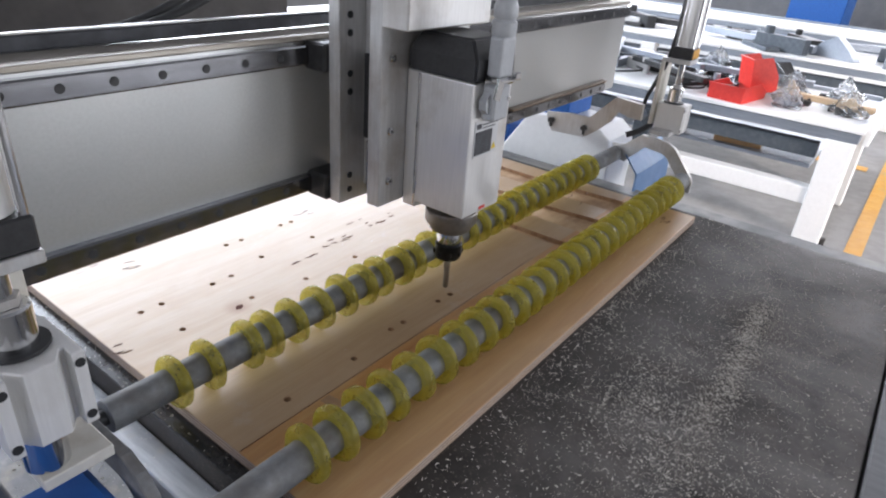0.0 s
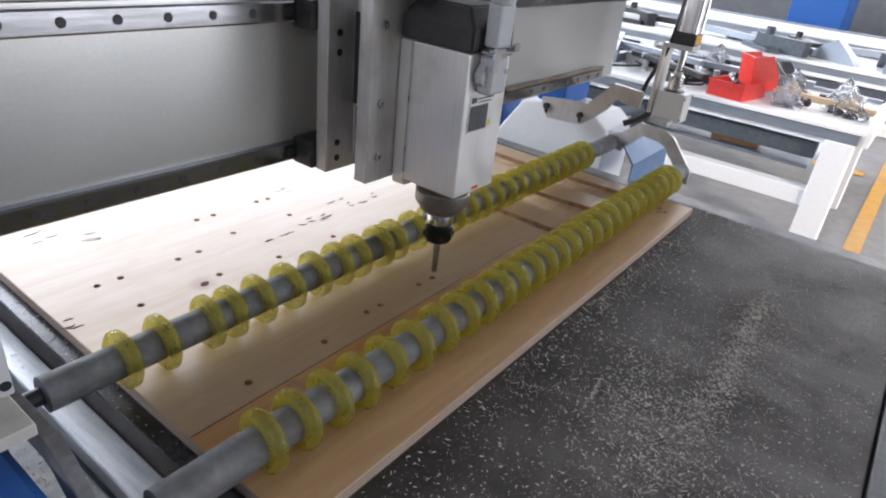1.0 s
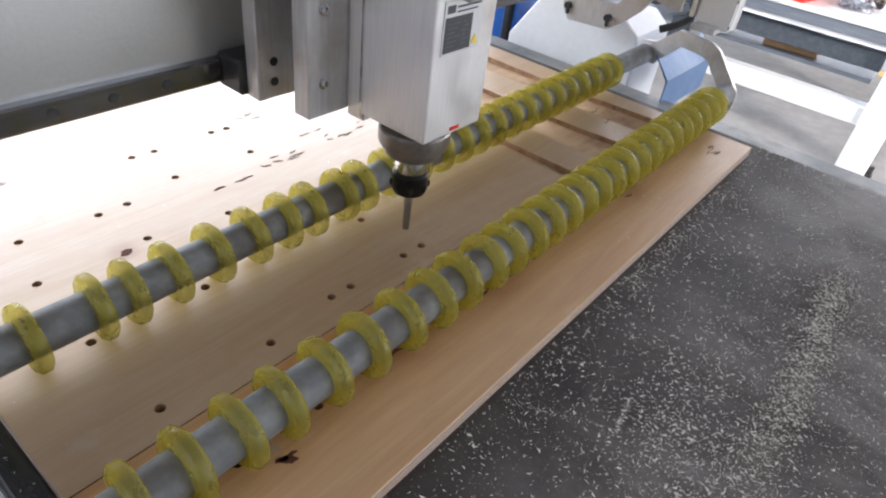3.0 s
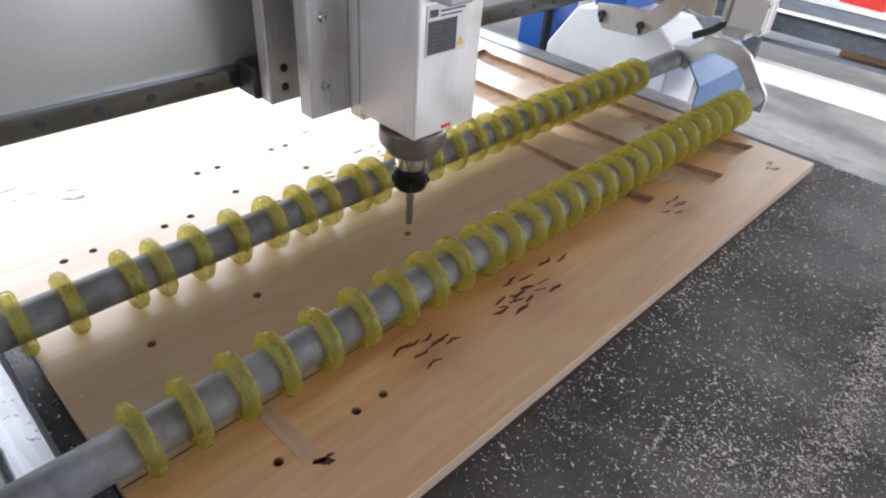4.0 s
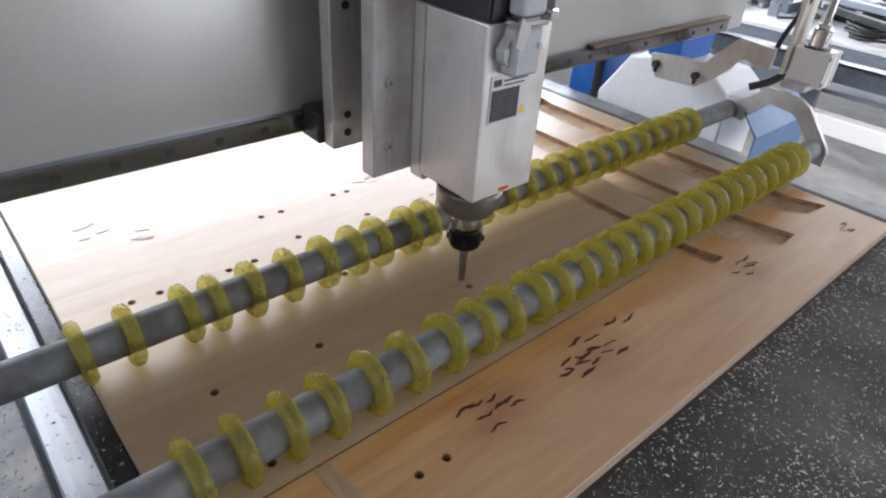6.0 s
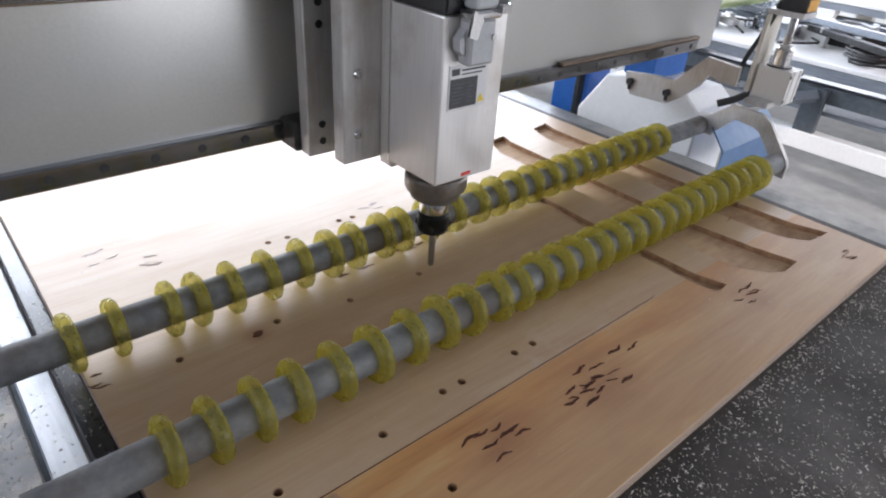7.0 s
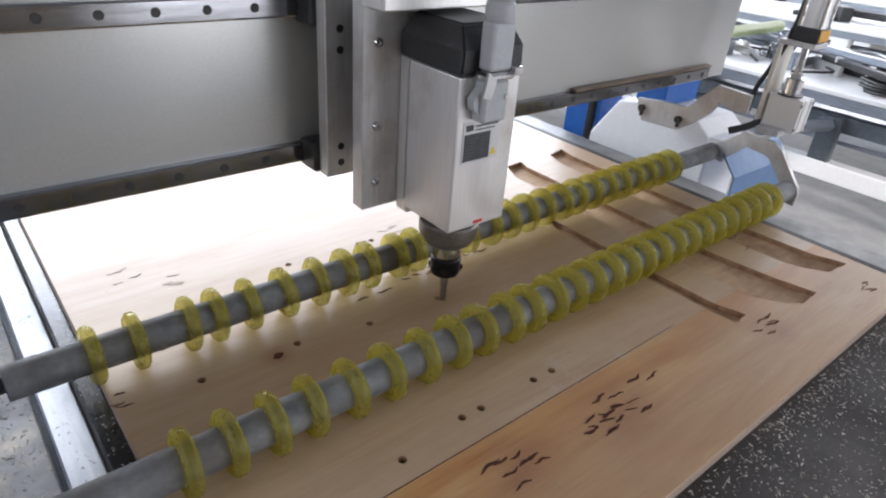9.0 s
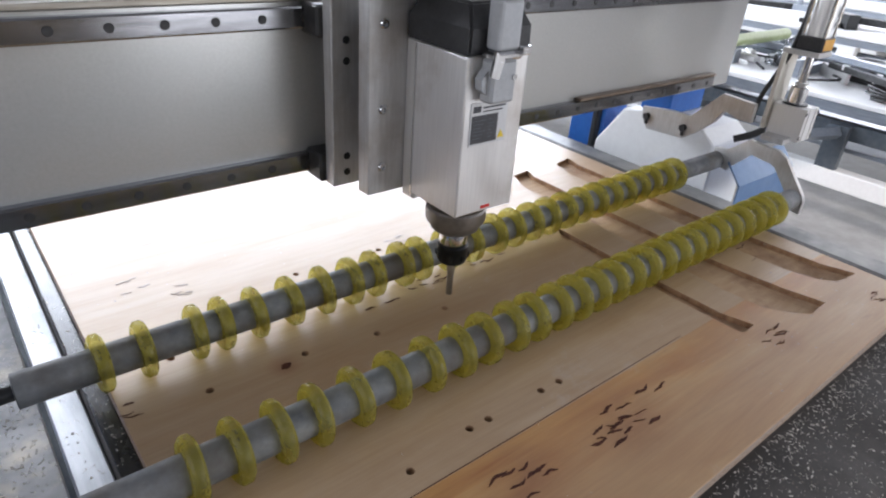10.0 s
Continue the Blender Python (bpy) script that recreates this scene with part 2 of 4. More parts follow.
GREY_PLASTIC = surface("grey_connector", (0.36, 0.37, 0.38), (0.42, 0.43, 0.44), 0.42, 0.1, 120)
LABEL = surface("silver_label", (0.55, 0.55, 0.55), (0.62, 0.62, 0.62), 0.35, 0.2, 90)
LABEL_DARK = surface("label_print", (0.035, 0.035, 0.04), (0.05, 0.05, 0.055), 0.4, 0.0, 90)
YELLOW = surface("warning_yellow", (0.75, 0.55, 0.04), (0.8, 0.6, 0.06), 0.5)
RED = surface("red_plastic", (0.55, 0.02, 0.015), (0.66, 0.04, 0.025), 0.38, 0.0, 60)
BLUE = surface("blue_paint", (0.008, 0.085, 0.33), (0.012, 0.12, 0.42), 0.36, 0.0, 50, relief=0.08)
# Folded guard: the sky it reflects is put into its blue colour.
SKY_SHEET = surface("sky_tinted_sheet", (0.09, 0.18, 0.34), (0.12, 0.225, 0.40), 0.4, 0.0, 30, relief=0.05)
WHITE = surface("white_frame_paint", (0.80, 0.80, 0.79), (0.85, 0.85, 0.84), 0.36, 0.0, 60, relief=0.06, wear=(0.62, 0.60, 0.57), wear_scale=3, wear_at=(0.6, 0.8))
GREY_STEEL = surface("grey_profile", (0.27, 0.30, 0.34), (0.35, 0.385, 0.43), 0.35, 0.7, 40, (3, 0.3, 3))
SIDE_ALU = surface("bright_side_rail", (0.34, 0.35, 0.36), (0.46, 0.47, 0.48), 0.38, 0.7, 50, (3, 0.3, 3), 0.55, 0.05, (0.50, 0.45, 0.38), 12, (0.55, 0.8))
DUSTY_PLATE = surface("dusty_side_plate", (0.18, 0.176, 0.17), (0.27, 0.262, 0.255), 0.55, 0.2, 60, rough2=0.75, wear=(0.55, 0.47, 0.36), wear_scale=8, wear_at=(0.52, 0.7))
END_GREY = surface("grey_end_plate", (0.17, 0.17, 0.175), (0.23, 0.23, 0.235), 0.4, 0.4, 40, (3, 0.4, 3), 0.55)
SIDE_GREY = surface("dull_grey_sheet", (0.12, 0.12, 0.12), (0.18, 0.18, 0.175), 0.38, 0.3, 25, rough2=0.55, wear=(0.36, 0.34, 0.31), wear_scale=5, wear_at=(0.5, 0.75))
DARK_FRAME = surface("blue_grey_frame", (0.06, 0.075, 0.09), (0.10, 0.115, 0.13), 0.45, 0.2, 40)
CHIPS = surface("wood_chips", (0.68, 0.62, 0.54), (0.84, 0.79, 0.71), 0.8, 0.0, 300, relief=0)
POCKET = surface("routed_ply", (0.45, 0.28, 0.155), (0.58, 0.40, 0.24), 0.7, 0.0, 25, (0.4, 3, 1), wear=(0.24, 0.12, 0.06), wear_scale=7, wear_at=(0.5, 0.7))
KNOT = surface("dark_knot_stain", (0.045, 0.012, 0.006), (0.12, 0.036, 0.018), 0.85, 0.0, 120, relief=0)
FAINT = surface("faint_stamp_ink", (0.30, 0.235, 0.19), (0.44, 0.345, 0.27), 0.5, 0.0, 120, relief=0)
RUST_STRIP = surface("brown_stained_steel", (0.12, 0.085, 0.06), (0.22, 0.165, 0.12), 0.4, 0.5, 50, (0.3, 3, 3))
BROWN_EDGE = surface("rusty_strip", (0.27, 0.24, 0.20), (0.40, 0.37, 0.32), 0.35, 0.6, 50, (0.3, 3, 3))
CONCRETE = surface("factory_floor", (0.19, 0.18, 0.168), (0.265, 0.255, 0.24), 0.42, 0.0, 12, rough2=0.6, wear=(0.20, 0.195, 0.19), wear_scale=1.2)
ORANGE_LINE = surface("orange_floor_paint", (0.62, 0.30, 0.04), (0.70, 0.38, 0.07), 0.5, 0.0, 20, wear=(0.36, 0.28, 0.18), wear_scale=5)
PATCH = surface("pale_veneer_patch", (0.36, 0.215, 0.115), (0.45, 0.30, 0.18), 0.5, 0.0, 30, (4, 0.5, 1), relief=0.05)
SCORCH = surface("scorched_cut", (0.20, 0.10, 0.05), (0.44, 0.27, 0.15), 0.75, 0.0, 60, (1, 1, 0.3))
DARK_WALL = surface("dark_partition_paint", (0.055, 0.05, 0.047), (0.085, 0.078, 0.072), 0.8, 0.0, 6, relief=0.1, wear=(0.04, 0.034, 0.03), wear_scale=3)
WALL = surface("dim_wall_plaster", (0.17, 0.17, 0.175), (0.22, 0.22, 0.22), 0.8, 0.0, 6, relief=0.1)
ROOF = surface("roof_sheet", (0.20, 0.20, 0.21), (0.26, 0.26, 0.27), 0.7, 0.0, 6)
PALE_GREEN = surface("pale_green_rubber", (0.28, 0.34, 0.16), (0.36, 0.43, 0.22), 0.35, 0.0, 40)
CREAM = surface("cream_stained_plate", (0.62, 0.59, 0.52), (0.70, 0.67, 0.60), 0.4, 0.2, 40, wear=(0.48, 0.42, 0.33), wear_scale=18, wear_at=(0.5, 0.75))
CARDBOARD = surface("brown_cardboard", (0.36, 0.22, 0.11), (0.44, 0.28, 0.15), 0.8, 0.0, 40)
CABLE = surface("black_cable", (0.015, 0.015, 0.015), (0.03, 0.03, 0.03), 0.5)
WOOD = surface("pale_wood_bar", (0.50, 0.36, 0.22), (0.60, 0.45, 0.30), 0.6, 0.0, 30, (0.3, 4, 4))


# ---- builders ----
def box(bm, x0, x1, y0, y1, z0, z1, bev=0.0, seg=1):
    b = bmesh.new()
    bmesh.ops.create_cube(b, size=1)
    bmesh.ops.transform(b, matrix=Matrix.Translation(((x0 + x1) / 2, (y0 + y1) / 2, (z0 + z1) / 2)) @ Matrix.Diagonal((abs(x1 - x0), abs(y1 - y0), abs(z1 - z0), 1)), verts=b.verts)
    if bev:
        bmesh.ops.bevel(b, geom=b.edges[:], offset=bev, segments=seg, affect="EDGES", profile=0.5)
    return merge(bm, b)


def merge(bm, b, m=None):
    if m is not None:
        bmesh.ops.transform(b, matrix=m, verts=b.verts)
    me = bpy.data.meshes.new("tmp")
    b.to_mesh(me)
    b.free()
    bm.from_mesh(me)
    bpy.data.meshes.remove(me)
    return bm


def turn_axis(axis):
    return {"z": Matrix.Identity(4), "x": pose(0, 0, 0, 0, 90, 0), "y": pose(0, 0, 0, -90, 0, 0)}[axis]


def lathe(bm, profile, at=(0, 0, 0), axis="z", n=32):
    """Rings of (radius, along) swept round the axis through at, closed at both ends."""
    b = bmesh.new()
    rings = []
    for r, h in profile:
        rings.append([b.verts.new((r * math.cos(2 * math.pi * i / n), r * math.sin(2 * math.pi * i / n), h)) for i in range(n)])
    for a, c in zip(rings, rings[1:]):
        for i in range(n):
            f = b.faces.new((a[i], a[(i + 1) % n], c[(i + 1) % n], c[i]))
            f.smooth = True
    b.faces.new(rings[0][::-1])
    b.faces.new(rings[-1])
    bmesh.ops.recalc_face_normals(b, faces=b.faces[:])
    sharp = [e for e in b.edges if len(e.link_faces) == 2 and e.calc_face_angle(0) > 0.6]
    bmesh.ops.split_edges(b, edges=sharp)
    return merge(bm, b, Matrix.Translation(at) @ turn_axis(axis))


def rod(bm, r, a, c, n=16, bev=0.0):
    """A round bar from a to c."""
    a, c = Vector(a), Vector(c)
    length = (c - a).length
    e = min(bev, r * 0.5)
    prof = [(r - e, 0), (r, e), (r, length - e), (r - e, length)] if e else [(r, 0), (r, length)]
    b = bmesh.new()
    lathe(b, prof, n=n)
    return merge(bm, b, Matrix.Translation(a) @ (c - a).to_track_quat("Z", "Y").to_matrix().to_4x4())


def prism(bm, outline, lo, hi, axis="x", bev=0.0):
    """A plate: the outline, in the two axes other than axis (in order), from lo to hi."""
    def at(u, v, w):
        return {"x": (w, u, v), "y": (u, w, v), "z": (u, v, w)}[axis]
    b = bmesh.new()
    p = [b.verts.new(at(u, v, lo)) for u, v in outline]
    q = [b.verts.new(at(u, v, hi)) for u, v in outline]
    n = len(p)
    for i in range(n):
        b.faces.new((p[i], p[(i + 1) % n], q[(i + 1) % n], q[i]))
    caps = [b.faces.new(p[::-1]), b.faces.new(q)]
    bmesh.ops.recalc_face_normals(b, faces=b.faces[:])
    if bev:
        rim = {e for f in caps for e in f.edges}
        bmesh.ops.bevel(b, geom=list(rim), offset=bev, segments=1, affect="EDGES")
    bmesh.ops.triangulate(b, faces=[f for f in b.faces if len(f.verts) > 4])
    return merge(bm, b)


def tube(bm, points, r, n=8):
    """A bent cable through the points."""
    pts = [Vector(p) for p in points]
    fine = []
    for i in range(len(pts) - 1):
        a, p, q, c = pts[max(i - 1, 0)], pts[i], pts[i + 1], pts[min(i + 2, len(pts) - 1)]
        for k in range(6):
            t = k / 6
            fine.append(0.5 * ((2 * p) + (q - a) * t + (2 * a - 5 * p + 4 * q - c) * t * t + (3 * p - a - 3 * q + c) * t ** 3))
    fine.append(pts[-1])
    rings = []
    for i, p in enumerate(fine):
        d = (fine[min(i + 1, len(fine) - 1)] - fine[max(i - 1, 0)]).normalized()
        m = d.to_track_quat("Z", "Y").to_matrix()
        rings.append([bm.verts.new(p + m @ Vector((r * math.cos(2 * math.pi * j / n), r * math.sin(2 * math.pi * j / n), 0))) for j in range(n)])
    for a, c in zip(rings, rings[1:]):
        for j in range(n):
            bm.faces.new((a[j], a[(j + 1) % n], c[(j + 1) % n], c[j])).smooth = True
    bm.faces.new(rings[0][::-1])
    bm.faces.new(rings[-1])
    return bm


def part(name, bm, material, parent=None, label="", category="", kind=""):
    me = bpy.data.meshes.new(name)
    bm.to_mesh(me)
    bm.free()
    for m in material if isinstance(material, tuple) else (material,):
        me.materials.append(m)
    ob = new(name, me)
    ob.parent = parent
    return tagged(ob, label, category, "", kind)


def thing(name, label, category, group="", kind=""):
    return tagged(new(name), label, category, group, kind)


def again(ob, parent, dx=0, dy=0, dz=0):
    """Another piece on the same mesh, shifted."""
    o = ob.copy()
    scene.collection.objects.link(o)
    o.parent = parent
    o.location = (dx, dy, dz)
    return o


B = bmesh.new

# ---- the hall ----
def hall():
    part("floor", box(B(), -6, 10, -5, 5, FLOOR - 0.1, FLOOR), CONCRETE, None, "worn grey polished concrete factory floor", "floor", "structure")
    # Unseen roof, kept dark to hold back bounced light.
    part("ceiling", box(B(), -6.2, 10.2, -5.2, 5.2, 4.2, 4.35), ROOF, None, "plain grey roof sheeting, out of view", "ceiling", "structure")
    # South gate and west band are out of view, opened for added lamps.
    for name, x0, x1, y0, y1, along in (("wall_north", -6.2, 10.2, 5.0, 5.2, "x"), ("wall_south", -6.2, 10.2, -5.2, -5.0, "x"),
                                        ("wall_east", 10.0, 10.2, -5, 5, "y"), ("wall_west", -6.2, -6.0, -5, 5, "y")):
        b = B()
        if name == "wall_south":
            # Gate edges let the sun reach the white frames but not the router.
            box(b, x0, -1.15, y0, y1, FLOOR, 4.2)
            box(b, 4.95, x1, y0, y1, FLOOR, 4.2)
            box(b, -1.15, 4.95, y0, y1, 3.4, 4.2)
            part(name, b, WALL, None, "unseen plastered wall with an added gate that lets the sun in", "wall", "structure")
            continue
        box(b, x0, x1, y0, y1, FLOOR, 0.75)
        box(b, x0, x1, y0, y1, 3.05, 4.2)
        if along == "x":
            box(b, x0, -3.1, y0, y1, 0.75, 3.05)
            box(b, 7.5, x1, y0, y1, 0.75, 3.05)
        else:
            box(b, x0, x1, y0, -4.7 if name == "wall_east" else -3.2, 0.75, 3.05)
            box(b, x0, x1, 4.2, y1, 0.75, 3.05)
        part(name, b, WALL, None, "dim plastered factory wall with an assumed window band", "wall", "structure")
    part("wall_partition", box(B(), -2.5, 2.3, 2.75, 2.85, FLOOR, 0.34), DARK_WALL, None, "low dark partition wall behind the router", "wall", "structure")
    line = box(B(), 2.2, 9.0, -0.76, -0.68, FLOOR + 0.004, FLOOR + 0.006)
    part("floor_line", line, ORANGE_LINE, None, "worn orange safety line painted on the floor", "floor marking", "structure")
    line = box(B(), 4.55, 4.66, -0.6, 4.5, FLOOR + 0.004, FLOOR + 0.006)
    part("floor_line", line, ORANGE_LINE, None, "worn orange safety line painted on the floor", "floor marking", "structure")


# ---- the router bed ----
BOARD = (-0.277, 0.89, -0.405, 2.03)
HOLES = [(-0.163, 0.123), (-0.18, 0.037), (-0.177, -0.202), (-0.054, -0.204), (0.04, -0.193), (-0.052, 0.037), (-0.181, -0.083),
         (-0.053, -0.085), (-0.039, -0.301), (-0.073, -0.3), (-0.033, 0.12), (0.052, 0.021), (0.159, -0.195), (0.192, -0.196),
         (-0.198, 0.123), (-0.071, 0.119), (0.031, 0.224), (0.064, 0.222), (0.048, 0.14), (0.171, 0.137), (0.161, 0.223),
         (0.187, 0.221), (0.172, 0.018), (0.069, -0.194), (0.173, -0.103), (-0.162, -0.299)]


def board():
    x0, x1, y0, y1 = BOARD
    slab = part("slab", box(B(), x0, x1, y0, y1, -0.018, 0.0, 0.0008), (PLY, PLY_EDGE))
    for f in slab.data.polygons:
        f.material_index = 0 if f.normal.z > 0.5 else 1
    cut = B()
    for x, y in HOLES:
        lathe(cut, [(0.0052, -0.03), (0.0052, 0.01)], (x, y, 0), n=14)
    slot = [(0.528, 0.115), (0.526, -0.10), (0.530, -0.233), (0.545, -0.279), (0.510, -0.281), (0.505, -0.244), (0.502, -0.141), (0.504, 0.08)]
    lobe = [(0.677, 0.32), (0.677, -0.05), (0.682, -0.15), (0.695, -0.25), (0.712, -0.315), (0.66, -0.317), (0.632, -0.300), (0.605, -0.262), (0.600, -0.20), (0.612, 0.29), (0.64, 0.348), (0.69, 0.355)]
    wide = [(0.828, 0.32), (0.826, 0.0), (0.836, -0.14), (0.845, -0.25), (0.866, -0.303), (0.803, -0.297), (0.780, -0.268), (0.765, -0.228), (0.760, -0.15), (0.765, 0.29), (0.785, 0.350), (0.84, 0.362)]
    for outline in (slot, lobe, wide):
        prism(cut, outline, -0.0095, 0.01, "z")
    cutter = part("cutter", cut, PLY_EDGE)
    mod = slab.modifiers.new("cut", "BOOLEAN")
    mod.object, mod.operation, mod.solver = cutter, "DIFFERENCE", "EXACT"
    bpy.context.view_layer.update()
    me = bpy.data.meshes.new_from_object(slab.evaluated_get(bpy.context.evaluated_depsgraph_get()))
    slab.modifiers.clear()
    slab.data = me
    old = cutter.data
    bpy.data.objects.remove(cutter)
    bpy.data.meshes.remove(old)
    for f in me.polygons:
        c = f.center
        inside = x0 + 0.004 < c.x < x1 - 0.004 and y0 + 0.004 < c.y < y1 - 0.004
        f.material_index = (0 if c.z > -0.004 else 3) if f.normal.z > 0.5 else 2 if inside else 1
    me.materials.append(SCORCH)
    me.materials.append(POCKET)
    root = thing("plywood_board", "pale plywood sheet with drilled holes and routed pockets on the bed", "plywood board")
    slab.parent = root
    slab.name = "sheet"
    # knots and burnt tool marks
    rnd = random.Random(5)
    b = B()

    pale = B()

    def streak(x, y, a, l, w, into=None):
        # a thin wavy stroke that tapers at both ends
        n = 11
        waves, ph, bow = rnd.uniform(0.6, 1.5), rnd.uniform(0, 6.28), rnd.uniform(-0.10, 0.10)
        up, dn = [], []
        for k in range(n):
            s = k / (n - 1)
            mid = l * (0.035 * math.sin(2 * math.pi * waves * s + ph) + bow * math.sin(math.pi * s))
            half = 0.5 * w * (math.sin(math.pi * min(max(s, 0.04), 0.96)) ** 0.6) * rnd.uniform(0.55, 1.1)
            up.append((l * (s - 0.5), mid + half))
            dn.append((l * (s - 0.5), mid - half))
        ca, sa = math.cos(a), math.sin(a)
        prism(b if into is None else into, [(x + u * ca - v * sa, y + u * sa + v * ca) for u, v in up + dn[::-1]], 0.0001, 0.0006, "z")
    for x, y in ((0.27, -0.268), (0.297, -0.28), (0.203, -0.266), (0.225, -0.276), (0.162, -0.282), (0.18, -0.297), (0.198, -0.305), (0.148, -0.297), (0.174, -0.31),
                 (0.239, -0.312), (0.019, -0.266), (0.032, -0.268), (0.053, -0.271), (0.028, -0.305), (0.071, -0.294), (0.032, -0.284), (0.116, 0.078), (0.075, 0.078),
                 (-0.131, -0.324), (0.062, -0.285), (0.21, -0.288), (0.193, -0.290)):
        streak(x + rnd.uniform(-0.003, 0.003), y, rnd.uniform(-0.35, 0.2), rnd.uniform(0.018, 0.032), rnd.uniform(0.0034, 0.0058))
    for cx, cy, sx, sy, n in ((0.195, -0.298, 0.045, 0.014, 9), (0.545, -0.312, 0.03, 0.014, 9), (0.235, 0.235, 0.02, 0.012, 5), (0.19, 0.09, 0.04, 0.012, 7),
                              (-0.268, 0.06, 0.006, 0.03, 3), (-0.12, 0.27, 0.03, 0.02, 4), (0.82, -0.36, 0.03, 0.012, 5), (0.33, 0.12, 0.06, 0.03, 8),
                              (0.80, -0.13, 0.05, 0.05, 6), (0.66, 0.42, 0.12, 0.05, 10), (-0.2, 0.33, 0.04, 0.03, 4)):
        for _ in range(n):
            streak(cx + rnd.uniform(-sx, sx), cy + rnd.uniform(-sy, sy), rnd.uniform(-0.5, 0.3), rnd.uniform(0.010, 0.024), rnd.uniform(0.0016, 0.0036), pale if cy > 0.2 else None)
    streak(-0.084, 0.028, 0.3, 0.016, 0.012)
    streak(-0.131, -0.326, -0.6, 0.020, 0.010)
    part("stamp_mark", pale, FAINT, root, "faint grey-brown stamp marks", kind="stuff")
    part("knot_mark", b, KNOT, root, "dark brown knots and scorch marks", kind="stuff")
    # the dark joint along the front veneer strip
    part("veneer_joint", prism(B(), [(-0.276, -0.2335), (0.1, -0.2325), (0.42, -0.2305), (0.42, -0.2300), (0.1, -0.2316), (-0.276, -0.2324)], 0.0001, 0.0005, "z"), KNOT, root, "thin dark joint between two veneer strips")
    part("veneer_patch", prism(B(), [(-0.150, -0.236), (-0.134, -0.236), (-0.129, -0.272), (-0.127, -0.316), (-0.146, -0.314), (-0.148, -0.272)], 0.0001, 0.0005, "z"), PATCH, root, "pale veneer patch let into the ruddy strip")
    return root


def bed():
    root = thing("router_bed", "black dusty router bed on a blue-grey steel frame", "machine bed")
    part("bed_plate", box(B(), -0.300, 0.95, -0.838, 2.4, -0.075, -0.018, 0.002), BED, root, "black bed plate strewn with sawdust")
    part("end_plate", box(B(), -0.300, 0.95, -1.6, -0.842, -0.075, -0.014, 0.003), END_GREY, root, "plain grey end plate of the bed")
    # separate strip added so the bed plate's edge mirrors the windows
    part("added_strip", box(B(), -0.2995, -0.2785, -1.6, 2.4, -0.0178, -0.0158, 0.0006), BED_EDGE, root, "glossy black strip added over the bed edge")
    part("side_rail", box(B(), -0.340, -0.3015, -1.6, 2.4, -0.085, -0.055, 0.002), SIDE_ALU, root, "dusty metal side rail")
    part("side_plate", box(B(), -0.46, -0.3465, -1.6, 2.4, -0.092, -0.078, 0.002), DUSTY_PLATE, root, "dusty metal side plate")
    part("side_beam", box(B(), -0.45, -0.302, -1.6, 2.4, -0.30, -0.095, 0.005), DARK_FRAME, root)
    part("side_sheet", box(B(), 0.952, 1.10, -1.6, 2.4, -0.10, -0.055, 0.004), SIDE_GREY, root, "dull grey sheet steel side")
    part("side_beam", box(B(), 0.955, 1.09, -1.6, 2.4, -0.30, -0.102, 0.005), DARK_FRAME, root)
    part("cross_beam", box(B(), -0.30, 0.95, -1.6, -1.5, -0.28, -0.08, 0.004), DARK_FRAME, root)
    part("cross_beam", box(B(), -0.30, 0.95, 2.3, 2.4, -0.28, -0.08, 0.004), DARK_FRAME, root)
    for x in (-0.43, 0.99):
        for y in (-1.5, 0.4, 2.3):
            part("leg", box(B(), x, x + 0.09, y - 0.045, y + 0.045, FLOOR, -0.302, 0.004), DARK_FRAME, root)


def chips(name, label, area, n, z, size, clumps, seed):
    """Loose wood chips and sawdust: small flat wedges, thicker in clumps."""
    rnd = np.random.RandomState(seed)
    x0, x1, y0, y1 = area
    p = np.column_stack([rnd.uniform(x0, x1, n), rnd.uniform(y0, y1, n)])
    for i, (cx, cy, s) in enumerate(clumps):
        k = rnd.rand(n) < 0.5 / len(clumps)
        p[k] = np.column_stack([rnd.normal(cx, s[0], k.sum()), rnd.normal(cy, s[1], k.sum())])
    p[:, 0], p[:, 1] = np.clip(p[:, 0], x0, x1), np.clip(p[:, 1], y0, y1)
    a = rnd.uniform(0, 2 * math.pi, n)
    l = size * rnd.lognormal(0, 0.5, n)
    l = np.minimum(l, 2.0 * size)
    w = l * rnd.uniform(0.12, 0.4, n)
    ca, sa = np.cos(a), np.sin(a)
    verts = []
    for u, v, h in ((-0.5, -0.5, 0), (0.5, -0.35, 0), (0.1, 0.5, 0), (0.0, 0.0, 0.35)):
        du, dv = u * l, v * w
        verts.append(np.column_stack([p[:, 0] + du * ca - dv * sa, p[:, 1] + du * sa + dv * ca, z + h * np.minimum(l, 0.003)]))
    verts = np.stack(verts, 1).reshape(-1, 3)
    faces = [(4 * i + f[0], 4 * i + f[1], 4 * i + f[2]) for i in range(n) for f in ((0, 1, 3), (1, 2, 3), (2, 0, 3), (0, 2, 1))]
    me = bpy.data.meshes.new(name)
    me.from_pydata(verts.tolist(), [], faces)
    me.materials.append(CHIPS)
    return tagged(new(name, me), label, "sawdust", "", "stuff")


# ---- the gantry ----
def bolts(parent, mesh, spots):
    for s in spots:
        o = new("bolt", mesh)
        o.parent, o.location = parent, s


